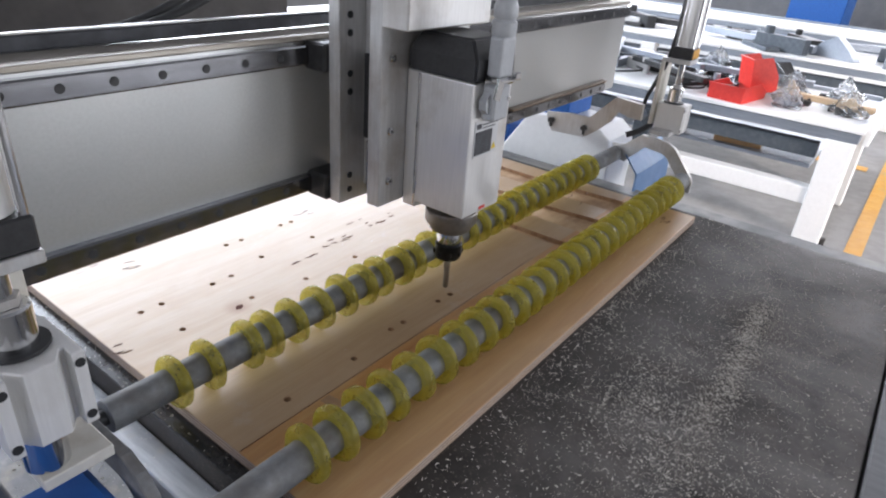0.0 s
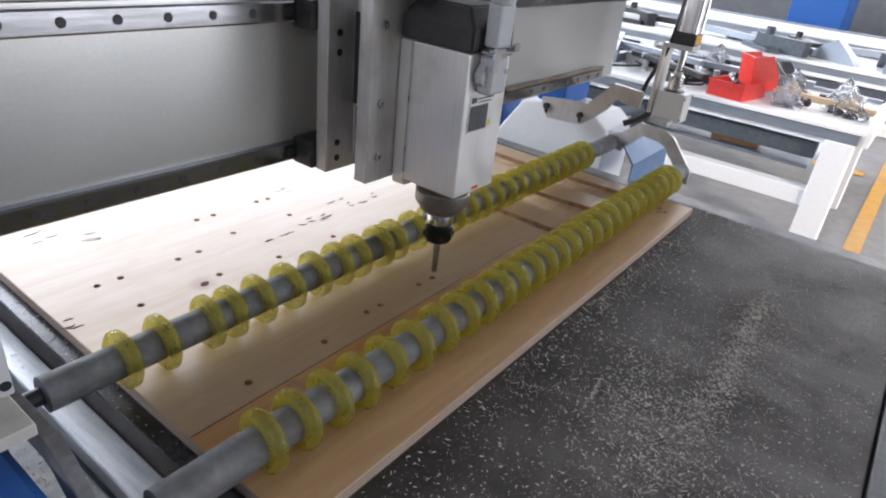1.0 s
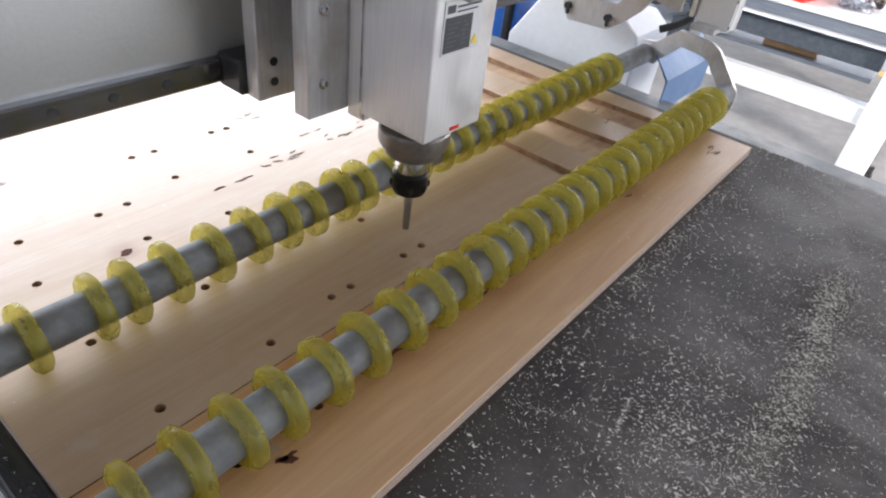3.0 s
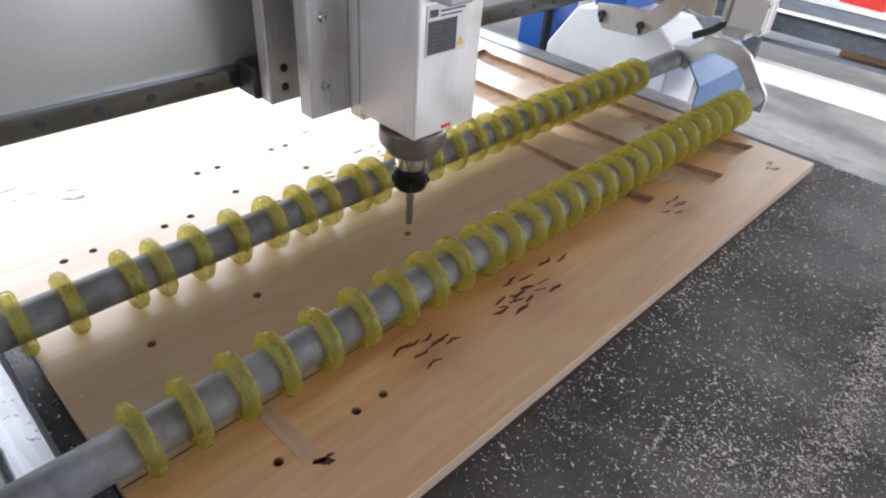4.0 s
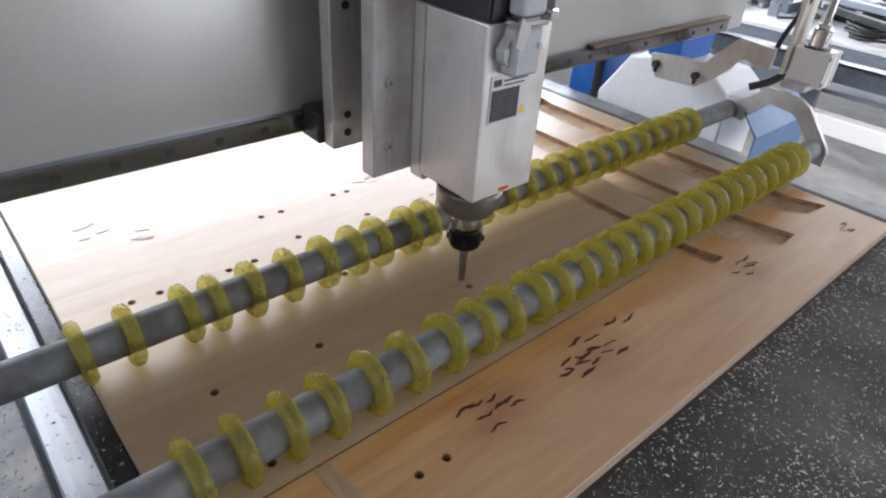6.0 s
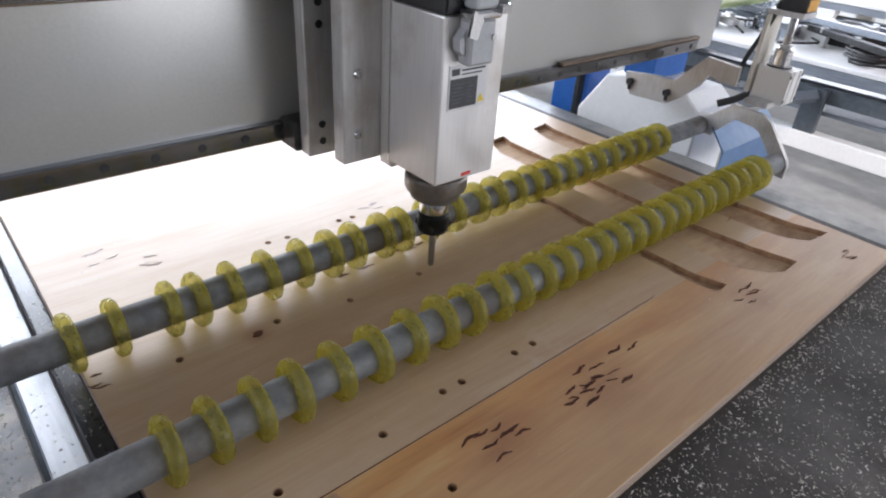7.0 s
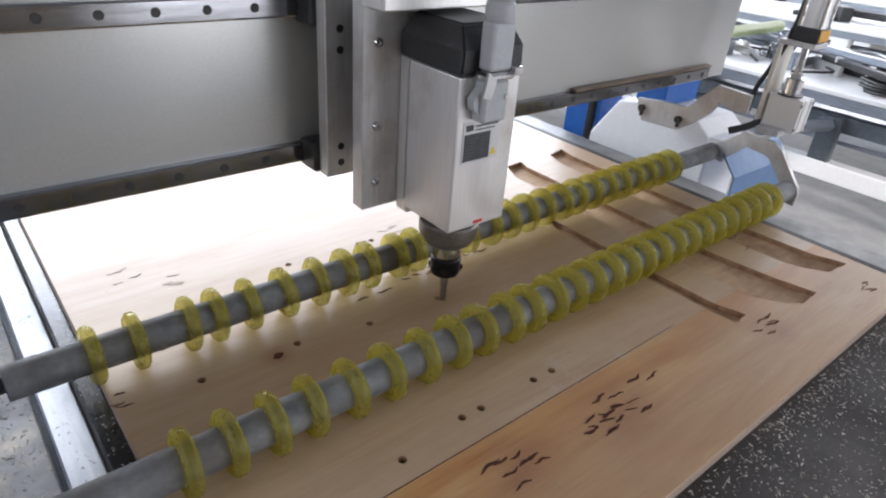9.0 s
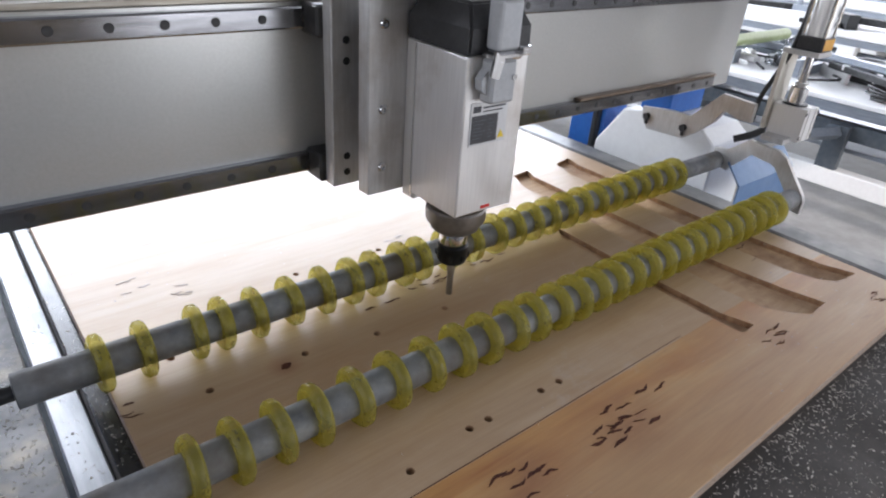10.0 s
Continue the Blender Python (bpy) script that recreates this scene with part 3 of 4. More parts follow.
def gantry():
    root = thing("gantry", "light grey gantry beam with steel rails on blue and white uprights", "gantry")
    part("beam", box(B(), -0.62, 1.262, 0.013, 0.19, 0.172, 0.412, 0.002), BEAM_PAINT, root, "light grey painted beam face")
    head = B()
    lathe(head, [(0.0058, 0), (0.0058, 0.0012), (0.0048, 0.0018), (0.0030, 0.0016)], (0, 0, 0), "y", 12)
    bmesh.ops.transform(head, matrix=pose(0, 0, 0, 180, 0, 0), verts=head.verts)
    plug = bpy.data.meshes.new("bolt")
    head.to_mesh(plug)
    head.free()
    plug.materials.append(BLACK)
    for zc, x_hi in ((0.189, 1.17), (0.392, 1.255)):
        rail = part("linear_rail", prism(B(), [(0.0, zc - 0.0115), (0.0, zc + 0.0115), (0.002, zc + 0.0140), (0.0125, zc + 0.0140), (0.0125, zc - 0.0140), (0.002, zc - 0.0140)], -0.62, x_hi, "x"), RAIL, root, "dark ground steel linear rail")
        bolts(rail, plug, [(0.06 * k, 0.0008, zc) for k in range(-10, 20 if x_hi < 1.2 else 21)])
    part("rail_strip", box(B(), 0.66, 1.17, -0.004, 0.0125, 0.2035, 0.2095, 0.001), RUST_STRIP, root, "brown stained strip over the rail")
    part("ledge", box(B(), -0.62, 1.255, 0.004, 0.062, 0.4125, 0.420, 0.001), BROWN_EDGE, root, "stained metal ledge on the beam")
    part("top_profile", box(B(), -0.62, 1.25, 0.0625, 0.084, 0.4205, 0.4385, 0.002), TRAY, root, "dark steel cable tray")
    # bright metal strip standing in for the sheen along the tray's top
    part("sheen_strip", box(B(), -0.62, 1.25, 0.061, 0.070, 0.439, 0.4415, 0.001), ALU_PLATE, root)
    for k, (h, y) in enumerate(((0.03, 0.105), (0.045, 0.12), (0.02, 0.135))):
        part("cable", tube(B(), [(-0.55, y, 0.419), (-0.2, y + 0.01, 0.420), (-0.02, y + 0.02, 0.432 + h), (0.06, y + 0.02, 0.49 + h), (0.13, y - 0.04, 0.60 + h), (0.17, y - 0.12, 0.72)], 0.0065), CABLE, root, "black machine cable")
    part("end_plate", box(B(), 1.2625, 1.275, 0.02, 0.18, 0.17, 0.40, 0.002), BEAM_PAINT, root)
    outline = [(0.31, -0.40), (0.31, -0.055), (0.232, 0.060), (0.16, 0.075), (-0.01, 0.070), (-0.050, 0.04), (-0.060, -0.02), (-0.060, -0.40)]
    part("far_housing", prism(B(), outline, 1.16, 1.34, "x", 0.004), WHITE, root, "white painted housing with chamfered corners")
    part("near_housing", prism(B(), outline, -0.78, -0.62, "x", 0.004), BLUE, root, "blue painted housing with chamfered corners")
    part("far_column", box(B(), 1.17, 1.33, 0.10, 0.19, 0.074, 0.40, 0.004), BLUE, root, "blue painted upright")
    part("far_panel", box(B(), 1.19, 1.30, 0.315, 0.44, -0.35, 0.20, 0.006), BLUE, root, "blue painted cover")
    part("far_motor", box(B(), 1.17, 1.20, 0.325, 0.345, -0.20, 0.12, 0.004), BLACK, root, "black motor flange")
    part("near_column", box(B(), -0.60, -0.50, 0.02, 0.19, -0.05, 0.162, 0.004), BLUE, root, "blue painted upright")
    part("near_foot", box(B(), -0.62, -0.432, -0.40, -0.205, -0.02, 0.090, 0.008), BLUE, root, "blue painted carriage foot")
    return root


def carriage():
    root = thing("cross_carriage", "bright machined carriage plate riding on the gantry rails", "carriage")
    part("back_plate", box(B(), 0.066, 0.285, -0.056, -0.034, 0.168, 0.62, 0.0015), ALU_PLATE, root, "machined aluminium plate")
    hole = B()
    lathe(hole, [(0.0052, 0), (0.0052, 0.0010), (0.0042, 0.0014), (0.003, 0.0012)], (0, 0, 0), "y", 12)
    bmesh.ops.transform(hole, matrix=pose(0, 0, 0, 180, 0, 0), verts=hole.verts)
    me = bpy.data.meshes.new("bolt")
    hole.to_mesh(me)
    hole.free()
    me.materials.append(BLACK)
    bolts(root, me, [(0.088, -0.0562, z) for z in (0.188, 0.212, 0.345, 0.372, 0.43, 0.455)])
    for z in (0.189, 0.392):
        for x in (0.058, 0.235):
            part("bearing_block", box(B(), x, x + 0.056, -0.0335, 0.011, z - 0.0205, z + 0.0205, 0.003), DARK, root, "dark greasy bearing block")
    part("guide_block", box(B(), 0.118, 0.232, -0.104, -0.0565, 0.19, 0.60, 0.002), ALU_PLATE, root)
    part("seal_strip", box(B(), 0.1135, 0.1178, -0.090, -0.060, 0.27, 0.40, 0.001), BLACK, root, "black rubber seal strip")
    part("guide_rod", rod(B(), 0.006, (0.111, -0.078, 0.180), (0.111, -0.078, 0.268), 14), CHROME, root, "bright guide rod")
    return root


def spindle():
    root = thing("router_spindle", "brushed steel square router spindle with black cap and end mill", "spindle")
    part("mount_plate", box(B(), 0.076, 0.282, -0.130, -0.1055, 0.167, 0.60, 0.0012), ALU_PLATE, root, "machined mounting plate")
    part("top_cover", box(B(), 0.072, 0.265, -0.178, -0.131, 0.4345, 0.60, 0.002), ALU, root, "sheet steel cover")
    for z in (0.391, 0.285, 0.206):
        b = B()
        lathe(b, [(0.0060, 0), (0.0066, 0.0025), (0.0050, 0.0045), (0.0030, 0.0045), (0.0028, 0.002)], (0.097, -0.1302, z), "y", 16)
        bmesh.ops.transform(b, matrix=Matrix.Translation((0, -0.1302, 0)) @ Matrix.Diagonal((1, -1, 1, 1)) @ Matrix.Translation((0, 0.1302, 0)), verts=b.verts)
        bmesh.ops.reverse_faces(b, faces=b.faces[:])
        part("bolt", b, CHROME, root, "bright socket head bolt")
    body = part("body", box(B(), 0.128, 0.226, -0.253, -0.158, 0.171, 0.3735, 0.0025, 2), ALU, root, "brushed steel spindle body")
    part("back_body", box(B(), 0.132, 0.222, -0.1575, -0.1305, 0.160, 0.3735, 0.002), ALU, root)
    part("seam", box(B(), 0.1265, 0.1278, -0.1586, -0.1560, 0.168, 0.372), CHROME, body)
    cap = B()
    bmesh.ops.create_cube(cap, size=1)
    for v in cap.verts:
        up = v.co.z > 0
        v.co = Vector((0.177 + (0.099 - 0.002 * up) * v.co.x, -0.19425 + 0.1205 * v.co.y, 0.404 if up else 0.3745))
    lid = bmesh.ops.extrude_face_region(cap, geom=[f for f in cap.faces if f.normal.z > 0.9])
    for v in (g for g in lid["geom"] if isinstance(g, bmesh.types.BMVert)):
        v.co = Vector((0.177 + (v.co.x - 0.177) * 0.78, -0.190 + (v.co.y + 0.190) * 0.74, 0.430))
    bmesh.ops.delete(cap, geom=[f for f in cap.faces if f.normal.z > 0.9 and abs(f.calc_center_median().z - 0.404) < 0.001], context="FACES_ONLY")
    bmesh.ops.bevel(cap, geom=cap.edges[:], offset=0.003, segments=2, affect="EDGES")
    part("cap", cap, BLACK, root, "black moulded fan cap")
    con = part("connector", box(B(), 0.148, 0.186, -0.276, -0.2535, 0.322, 0.372, 0.003), GREY_PLASTIC, root, "grey metal plug connector")
    part("lug", prism(B(), [(0.150, 0.330), (0.140, 0.338), (0.138, 0.350), (0.148, 0.362)], -0.268, -0.256, "y"), GREY_PLASTIC, con)
    part("latch", box(B(), 0.144, 0.190, -0.280, -0.2555, 0.3725, 0.382, 0.003), CHROME, con, "bright locking latch")
    part("lever", prism(B(), [(0.141, 0.356), (0.153, 0.352), (0.160, 0.374), (0.146, 0.384)], -0.2805, -0.2765, "y"), CHROME, con, "bright latch lever")
    part("lever", box(B(), 0.182, 0.196, -0.285, -0.278, 0.378, 0.388, 0.001), CHROME, con, "bright latch lever")
    part("screw", rod(B(), 0.0032, (0.181, -0.278, 0.352), (0.181, -0.2755, 0.352), 10), CHROME, con)
    hood = B()
    box(hood, 0.150, 0.184, -0.278, -0.2555, 0.3825, 0.437, 0.004, 2)
    part("hood", hood, GREY_PLASTIC, con, "grey connector hood")
    gl = B()
    lathe(gl, [(0.016, 0.437), (0.017, 0.442), (0.017, 0.455), (0.014, 0.458), (0.0165, 0.462), (0.0165, 0.474), (0.012, 0.484), (0.009, 0.486)], (0.167, -0.266, 0), n=20)
    part("cable_gland", gl, GREY_PLASTIC, con)
    part("cable", tube(B(), [(0.171, -0.270, 0.484), (0.171, -0.270, 0.54), (0.175, -0.262, 0.62), (0.19, -0.23, 0.72), (0.2, -0.16, 0.78)], 0.0075), CABLE, con, "black spindle cable")
    lab = part("name_plate", box(B(), 0.139, 0.199, -0.2542, -0.2531, 0.266, 0.319), LABEL, root, "silver name plate with dark print")
    part("print_field", box(B(), 0.1410, 0.1835, -0.2548, -0.25425, 0.2685, 0.3035), LABEL_DARK, lab)
    for k in range(6):
        part("print_bar", box(B(), 0.144, 0.144 + 0.012 + 0.004 * (k % 3), -0.2551, -0.25482, 0.2745 + k * 0.0044, 0.2753 + k * 0.0044), DARK_FRAME, lab)
        part("print_bar", box(B(), 0.168, 0.168 + 0.006 + 0.002 * ((k + 1) % 3), -0.2551, -0.25482, 0.2745 + k * 0.0044, 0.2753 + k * 0.0044), DARK_FRAME, lab)
    part("emblem_bar", box(B(), 0.1425, 0.1545, -0.2548, -0.25425, 0.3075, 0.3150), LABEL_DARK, lab)
    part("print_bar", box(B(), 0.158, 0.195, -0.2548, -0.25425, 0.3115, 0.3135), LABEL_DARK, lab)
    part("print_bar", box(B(), 0.158, 0.190, -0.2548, -0.25425, 0.3070, 0.3085), LABEL_DARK, lab)
    part("warning_sign", prism(B(), [(0.1855, 0.271), (0.1965, 0.271), (0.191, 0.281)], -0.2548, -0.25425, "y"), YELLOW, lab, "yellow warning triangle")
    part("rating_sticker", box(B(), 0.171, 0.186, -0.2542, -0.2531, 0.1758, 0.1798), RED, root, "small red and white sticker")
    c = (0.1765, -0.199, 0)
    flange = B()
    lathe(flange, [(0.0405, 0.1595), (0.0425, 0.157), (0.0425, 0.142), (0.0405, 0.137), (0.036, 0.135), (0.034, 0.126), (0.027, 0.1207)], c)
    part("flange", flange, surface("stained_nose_steel", (0.16, 0.14, 0.13), (0.30, 0.28, 0.26), 0.35, 0.85, 30, wear=(0.12, 0.09, 0.07), wear_scale=14), root, "stained steel spindle nose")
    nose = B()
    lathe(nose, [(0.0195, 0.1205), (0.0205, 0.118), (0.0205, 0.102), (0.0185, 0.100)], c)
    part("nose", nose, CHROME, root, "bright spindle taper")
    nut = B()
    lathe(nut, [(0.0205, 0.0995), (0.0225, 0.097), (0.0225, 0.077), (0.0205, 0.071), (0.015, 0.0685), (0.010, 0.0685)], c, n=28)
    nut_ob = part("collet_nut", nut, NUT, root, "black collet nut")
    for k in range(8):
        a = 2 * math.pi * k / 8
        part("notch", box(B(), c[0] + 0.0222 * math.cos(a) - 0.002, c[0] + 0.0222 * math.cos(a) + 0.002, c[1] + 0.0222 * math.sin(a) - 0.002, c[1] + 0.0222 * math.sin(a) + 0.002, 0.078, 0.086), NUT, nut_ob)
    bit = B()
    lathe(bit, [(0.0058, 0.0680), (0.0058, 0.050), (0.0050, 0.047), (0.0048, 0.020), (0.0047, 0.0125), (0.0036, 0.0110)], c, n=16)
    part("end_mill", bit, CARBIDE, root, "worn steel end mill")
    return root


# ---- the press rollers ----
DISC_R = 0.036


def disc_mesh():
    b = B()
    r, w = DISC_R, 0.0074
    lathe(b, [(0.0210, -w), (r - 0.0042, -w), (r - 0.0006, -w * 0.60), (r, -w * 0.48), (r, w * 0.48), (r - 0.0006, w * 0.60), (r - 0.0042, w), (0.0210, w)], (0, 0, 0), "x", 36)
    me = bpy.data.meshes.new("disc")
    b.to_mesh(me)
    b.free()
    me.materials.append(PU)
    return me


DISC = disc_mesh()
REAR = [-0.278, -0.229, -0.166, -0.132, -0.086, -0.035, 0.016, 0.062, 0.102, 0.154, 0.189, 0.243, 0.297] + [0.350 + 0.0457 * k for k in range(13)]
FRONT = [-0.248, -0.204, -0.157, -0.113, -0.062, -0.012, 0.041, 0.090, 0.135, 0.185, 0.225, 0.272, 0.314] + [0.357 + 0.0427 * k for k in range(14)]


def roller(xs, x0, x1, seed, label):
    rnd = random.Random(seed)
    root = thing("press_roller", label, "roller", "press rollers")
    pipe = B()
    lathe(pipe, [(0.0175, x0), (0.0208, x0 + 0.001), (0.0208, x1 - 0.001), (0.0175, x1)], (0, 0, 0), "x", 40)
    part("pipe", pipe, GALV, root, "mottled galvanised steel pipe")
    part("axle", rod(B(), 0.010, (x0 - 0.045, 0, 0), (x0 - 0.0005, 0, 0), 16), DARK, root)
    part("axle", rod(B(), 0.010, (x1 + 0.0005, 0, 0), (x1 + 0.035, 0, 0), 16), DARK, root)
    for x in xs:
        o = new("disc", DISC)
        o.parent = root
        o.matrix_local = pose(x, 0, 0, rnd.uniform(0, 360), rnd.uniform(-2.5, 2.5), rnd.uniform(-2.5, 2.5))
    return root


# ---- the roller lifts ----
def yoke_outline():
    return [(-0.085, 0.060), (-0.124, 0.068), (-0.176, 0.111), (-0.255, 0.113), (-0.278, 0.104), (-0.338, 0.046), (-0.344, 0.034), (-0.344, 0.006),
            (-0.308, 0.004), (-0.305, 0.030), (-0.256, 0.076), (-0.242, 0.080), (-0.190, 0.080), (-0.142, 0.030), (-0.136, 0.020), (-0.098, 0.020)]


def lift(side):
    far = side > 0
    root = thing("roller_lift", "bright steel pneumatic lift arm carrying the press rollers" if far else "bright aluminium guide block and cylinder carrying the press rollers", "roller lift", "roller lifts")

    def X(a, b):
        """From the roller end outwards."""
        return (1.076 + a, 1.076 + b) if far else (-0.404 - b, -0.404 - a)
    plate = prism(B(), yoke_outline(), *X(0.0, 0.012), "x", 0.001)
    if far:
        for v in plate.verts:
            v.co.x += 0.010 + 0.31 * (v.co.y + 0.114)
    part("yoke", plate, ALU_PLATE if far else GALV, root, "flat steel yoke plate")
    lo, hi = X(0.046, 0.102) if far else X(0.026, 0.094)
    up = 0.0 if far else 0.060
    zb = 0.2985 if far else 0.330
    xm = (lo + hi) / 2
    yc = -0.212 if far else -0.226
    block = part("guide_block", prism(B(), [(lo, yc - 0.042), (lo + 0.010, yc - 0.042), (lo + 0.010, yc - 0.028), (lo + 0.013, yc - 0.028), (xm - 0.012, yc - 0.042), (xm + 0.012, yc - 0.042), (hi - 0.013, yc - 0.028), (hi - 0.010, yc - 0.028), (hi - 0.010, yc - 0.042), (hi, yc - 0.042), (hi, yc + 0.030), (hi - 0.008, yc + 0.036), (lo + 0.008, yc + 0.036), (lo, yc + 0.030)], 0.118 + up, 0.192 + up, "z", 0.001), ANODISED, root, "clear anodised aluminium guide block")
    for dx in (-0.029, 0.029):
        for z in (0.128 + up, 0.182 + up):
            part("screw", rod(B(), 0.0042, (xm + dx, yc - 0.0432, z), (xm + dx, yc - 0.0422, z), 14), BLACK, block)
    part("bushing", rod(B(), 0.026, (xm, yc, 0.1925 + up), (xm, yc, 0.1955 + up), 28), BLACK, block)
    part("guide_rod", rod(B(), 0.0185, (xm, yc, 0.1255), (xm, yc, 0.232 + up), 28, 0.002), CHROME, root, "polished guide rod")
    part("lock_nut", rod(B(), 0.013, (xm, yc, 0.2325 + up), (xm, yc, 0.240 + up), 6), ALU_PLATE, root, "bright hexagon lock nut")
    part("piston_rod", rod(B(), 0.0085, (xm, yc, 0.2405 + up), (xm, yc, zb - 0.0005), 20), CHROME, root, "polished piston rod")
    part("bracket", box(B(), lo - (0.004 if far else -0.006), hi + (0.004 if far else -0.006), yc - 0.028, yc + 0.0475, zb, zb + 0.011, 0.001), ALU_PLATE, root, "steel cylinder bracket")
    part("bracket", box(B(), xm - 0.034, xm + 0.030, yc + 0.0375, yc + 0.0465, 0.13 + up, zb - 0.0005, 0.001), CREAM, root, "cream stained bracket plate")
    part("end_cap", box(B(), xm - 0.027, xm + 0.027, yc - 0.027, yc + 0.027, zb + 0.0115, zb + 0.040, 0.002), BLACK, root, "cylinder end cap")
    part("cylinder", rod(B(), 0.0235, (xm, yc, zb + 0.0405), (xm, yc, 0.62), 32), ALU, root, "brushed aluminium pneumatic cylinder")
    for dx, dy in ((0.022, 0.022), (0.022, -0.022), (-0.022, 0.022), (-0.022, -0.022)):
        part("tie_rod", rod(B(), 0.0035, (xm + dx, yc + dy, zb + 0.0405), (xm + dx, yc + dy, 0.62), 10), CHROME, root)
    if far:
        part("sticker", box(B(), xm - 0.022, xm + 0.024, yc - 0.0278, yc - 0.0272, 0.313, 0.336), ORANGE_LINE, root, "orange sticker on the end cap")
    if far:
        part("fitting", rod(B(), 0.006, (xm + 0.0275, yc, zb + 0.026), (xm + 0.045, yc - 0.004, zb + 0.026), 12), DARK, root, "dark hose fitting")
    part("crossbar", box(B(), *X(0.0125, 0.104 if far else 0.074), yc - (0.026 if far else 0.022), yc + (0.026 if far else 0.062), 0.1125, 0.125, 0.001), ALU_PLATE if far else CREAM, root)
    if far:
        arm = [(0.137, 0.100), (0.130, 0.070), (0.112, 0.046), (0.008, 0.052), (-0.030, 0.080), (-0.064, 0.114), (-0.083, 0.147), (-0.115, 0.138), (-0.150, 0.137),
               (-0.150, 0.180), (-0.069, 0.185), (-0.041, 0.155), (-0.002, 0.113), (0.06, 0.110)]
        a = part("arm", prism(B(), arm, 1.100, 1.114, "x", 0.001), ALU_PLATE, root, "flat steel swing arm")
        for y in (0.116, 0.008):
            b = B()
            rod(b, 0.0085, (1.090, y, 0.080), (1.0995, y, 0.080), 14)
            box(b, 1.094, 1.0992, y - 0.003, y + 0.003, 0.060, 0.080)
            part("bolt", b, BLACK, a, "black clamp bolt")
        part("hose", tube(B(), [(1.15, -0.10, 0.075), (1.17, -0.135, 0.095), (1.19, -0.16, 0.12)], 0.009), CABLE, root, "black air hose")
        part("hose", tube(B(), [(1.13, -0.140, 0.135), (1.13, -0.142, 0.19), (1.13, -0.160, 0.245), (1.13, -0.177, 0.30), (1.13, -0.185, 0.36), (1.13, -0.188, 0.44), (1.13, -0.19, 0.60)], 0.0055), CABLE, root, "black air hose")
        sheet = B()
        prism(sheet, [(-0.182, -0.082), (-0.182, -0.004), (-0.140, 0.044), (-0.137, 0.042), (-0.178, -0.006), (-0.178, -0.082)], 1.075, 1.345, "x")
        part("guard_sheet", sheet, SKY_SHEET, root, "folded sheet guard with sky reflection painted in as blue")
    else:
        strut = [(-0.10, 0.05), (-0.115, 0.05), (-0.185, -0.10), (-0.215, -0.30), (-0.19, -0.30), (-0.165, -0.10)]
        part("strut", prism(B(), strut, -0.420, -0.413, "x", 0.001), GALV, root, "bent flat steel strut")
    return root


# ---- other machines in the hall ----
def bench(name, label, x0, x1, y0, y1, top, legs):
    root = thing(name, label, "machine frame", "white machine frames")
    part("top_plate", box(B(), x0 - 0.005, x1, y0, y1, top - 0.022, top, 0.003), WHITE, root, "white painted top plate")
    part("front_beam", box(B(), x0 + 0.005, x0 + 0.09, y0 + 0.01, y1, top - 0.072, top - 0.0225, 0.004), GREY_STEEL, root, "grey steel rail beam")
    part("rear_beam", box(B(), x1 - 0.09, x1 - 0.005, y0 + 0.01, y1, top - 0.072, top - 0.0225, 0.004), GREY_STEEL, root, "grey steel rail beam")
    part("lower_beam", box(B(), x0 + 0.06, x0 + 0.12, y0 + 0.17, y1, top - 0.19, top - 0.115, 0.004), DARK_FRAME, root, "dark blue-grey cross member")
    part("stretcher", box(B(), x0 + 0.02, x0 + 0.10, y0 + 0.14, y1, top - 0.415, top - 0.33, 0.004), WHITE, root, "white painted stretcher")
    part("end_cap", box(B(), x0 + 0.02, x1 - 0.02, y0 - 0.03, y0 - 0.0005, top - 0.075, top + 0.045, 0.003), WHITE, root, "white painted end plate")
    part("rail", box(B(), x1 - 0.05, x1 - 0.02, y0 + 0.02, y1, top + 0.0005, top + 0.022, 0.002), GREY_STEEL, root, "ground steel guide rail")
    for y in legs:
        part("leg", box(B(), x0, x0 + 0.10, y, y + 0.125, FLOOR, top - 0.0725, 0.005), WHITE, root, "white painted square leg")
        part("leg", box(B(), x1 - 0.10, x1, y, y + 0.125, FLOOR, top - 0.0725, 0.005), WHITE, root, "white painted square leg")
        b = B()
        rod(b, 0.012, (x0 + 0.05, y - 0.012, FLOOR + 0.001), (x0 + 0.05, y - 0.012, FLOOR + 0.05), 12)
        rod(b, 0.02, (x0 + 0.05, y - 0.012, FLOOR + 0.001), (x0 + 0.05, y - 0.012, FLOOR + 0.012), 6)
        part("anchor_bolt", b, DARK, root, "dark floor bolt")
    return root


def bin_box(m, label, w=0.11, d=0.17, h=0.10):
    """An open-fronted storage bin with tapering walls."""
    root = thing("storage_bin", label, "storage bin", "red storage bins")
    b = B()
    t = 0.004
    prism(b, [(-d, 0), (d, 0), (d, h), (-d * 0.4, h), (-d, h * 0.45)], -w, -w + t, "x")
    prism(b, [(-d, 0), (d, 0), (d, h), (-d * 0.4, h), (-d, h * 0.45)], w - t, w, "x")
    box(b, -w + t, w - t, -d, d, 0, t)
    box(b, -w + t, w - t, d - t, d, t, h)
    box(b, -w + t, w - t, -d, -d + t, t, h * 0.4)
    part("shell", b, RED, root)
    lip = B()
    box(lip, -w - 0.004, w + 0.004, d - 0.001, d + 0.006, h - 0.008, h)
    part("rim", lip, RED, root)
    root.matrix_world = m
    return root


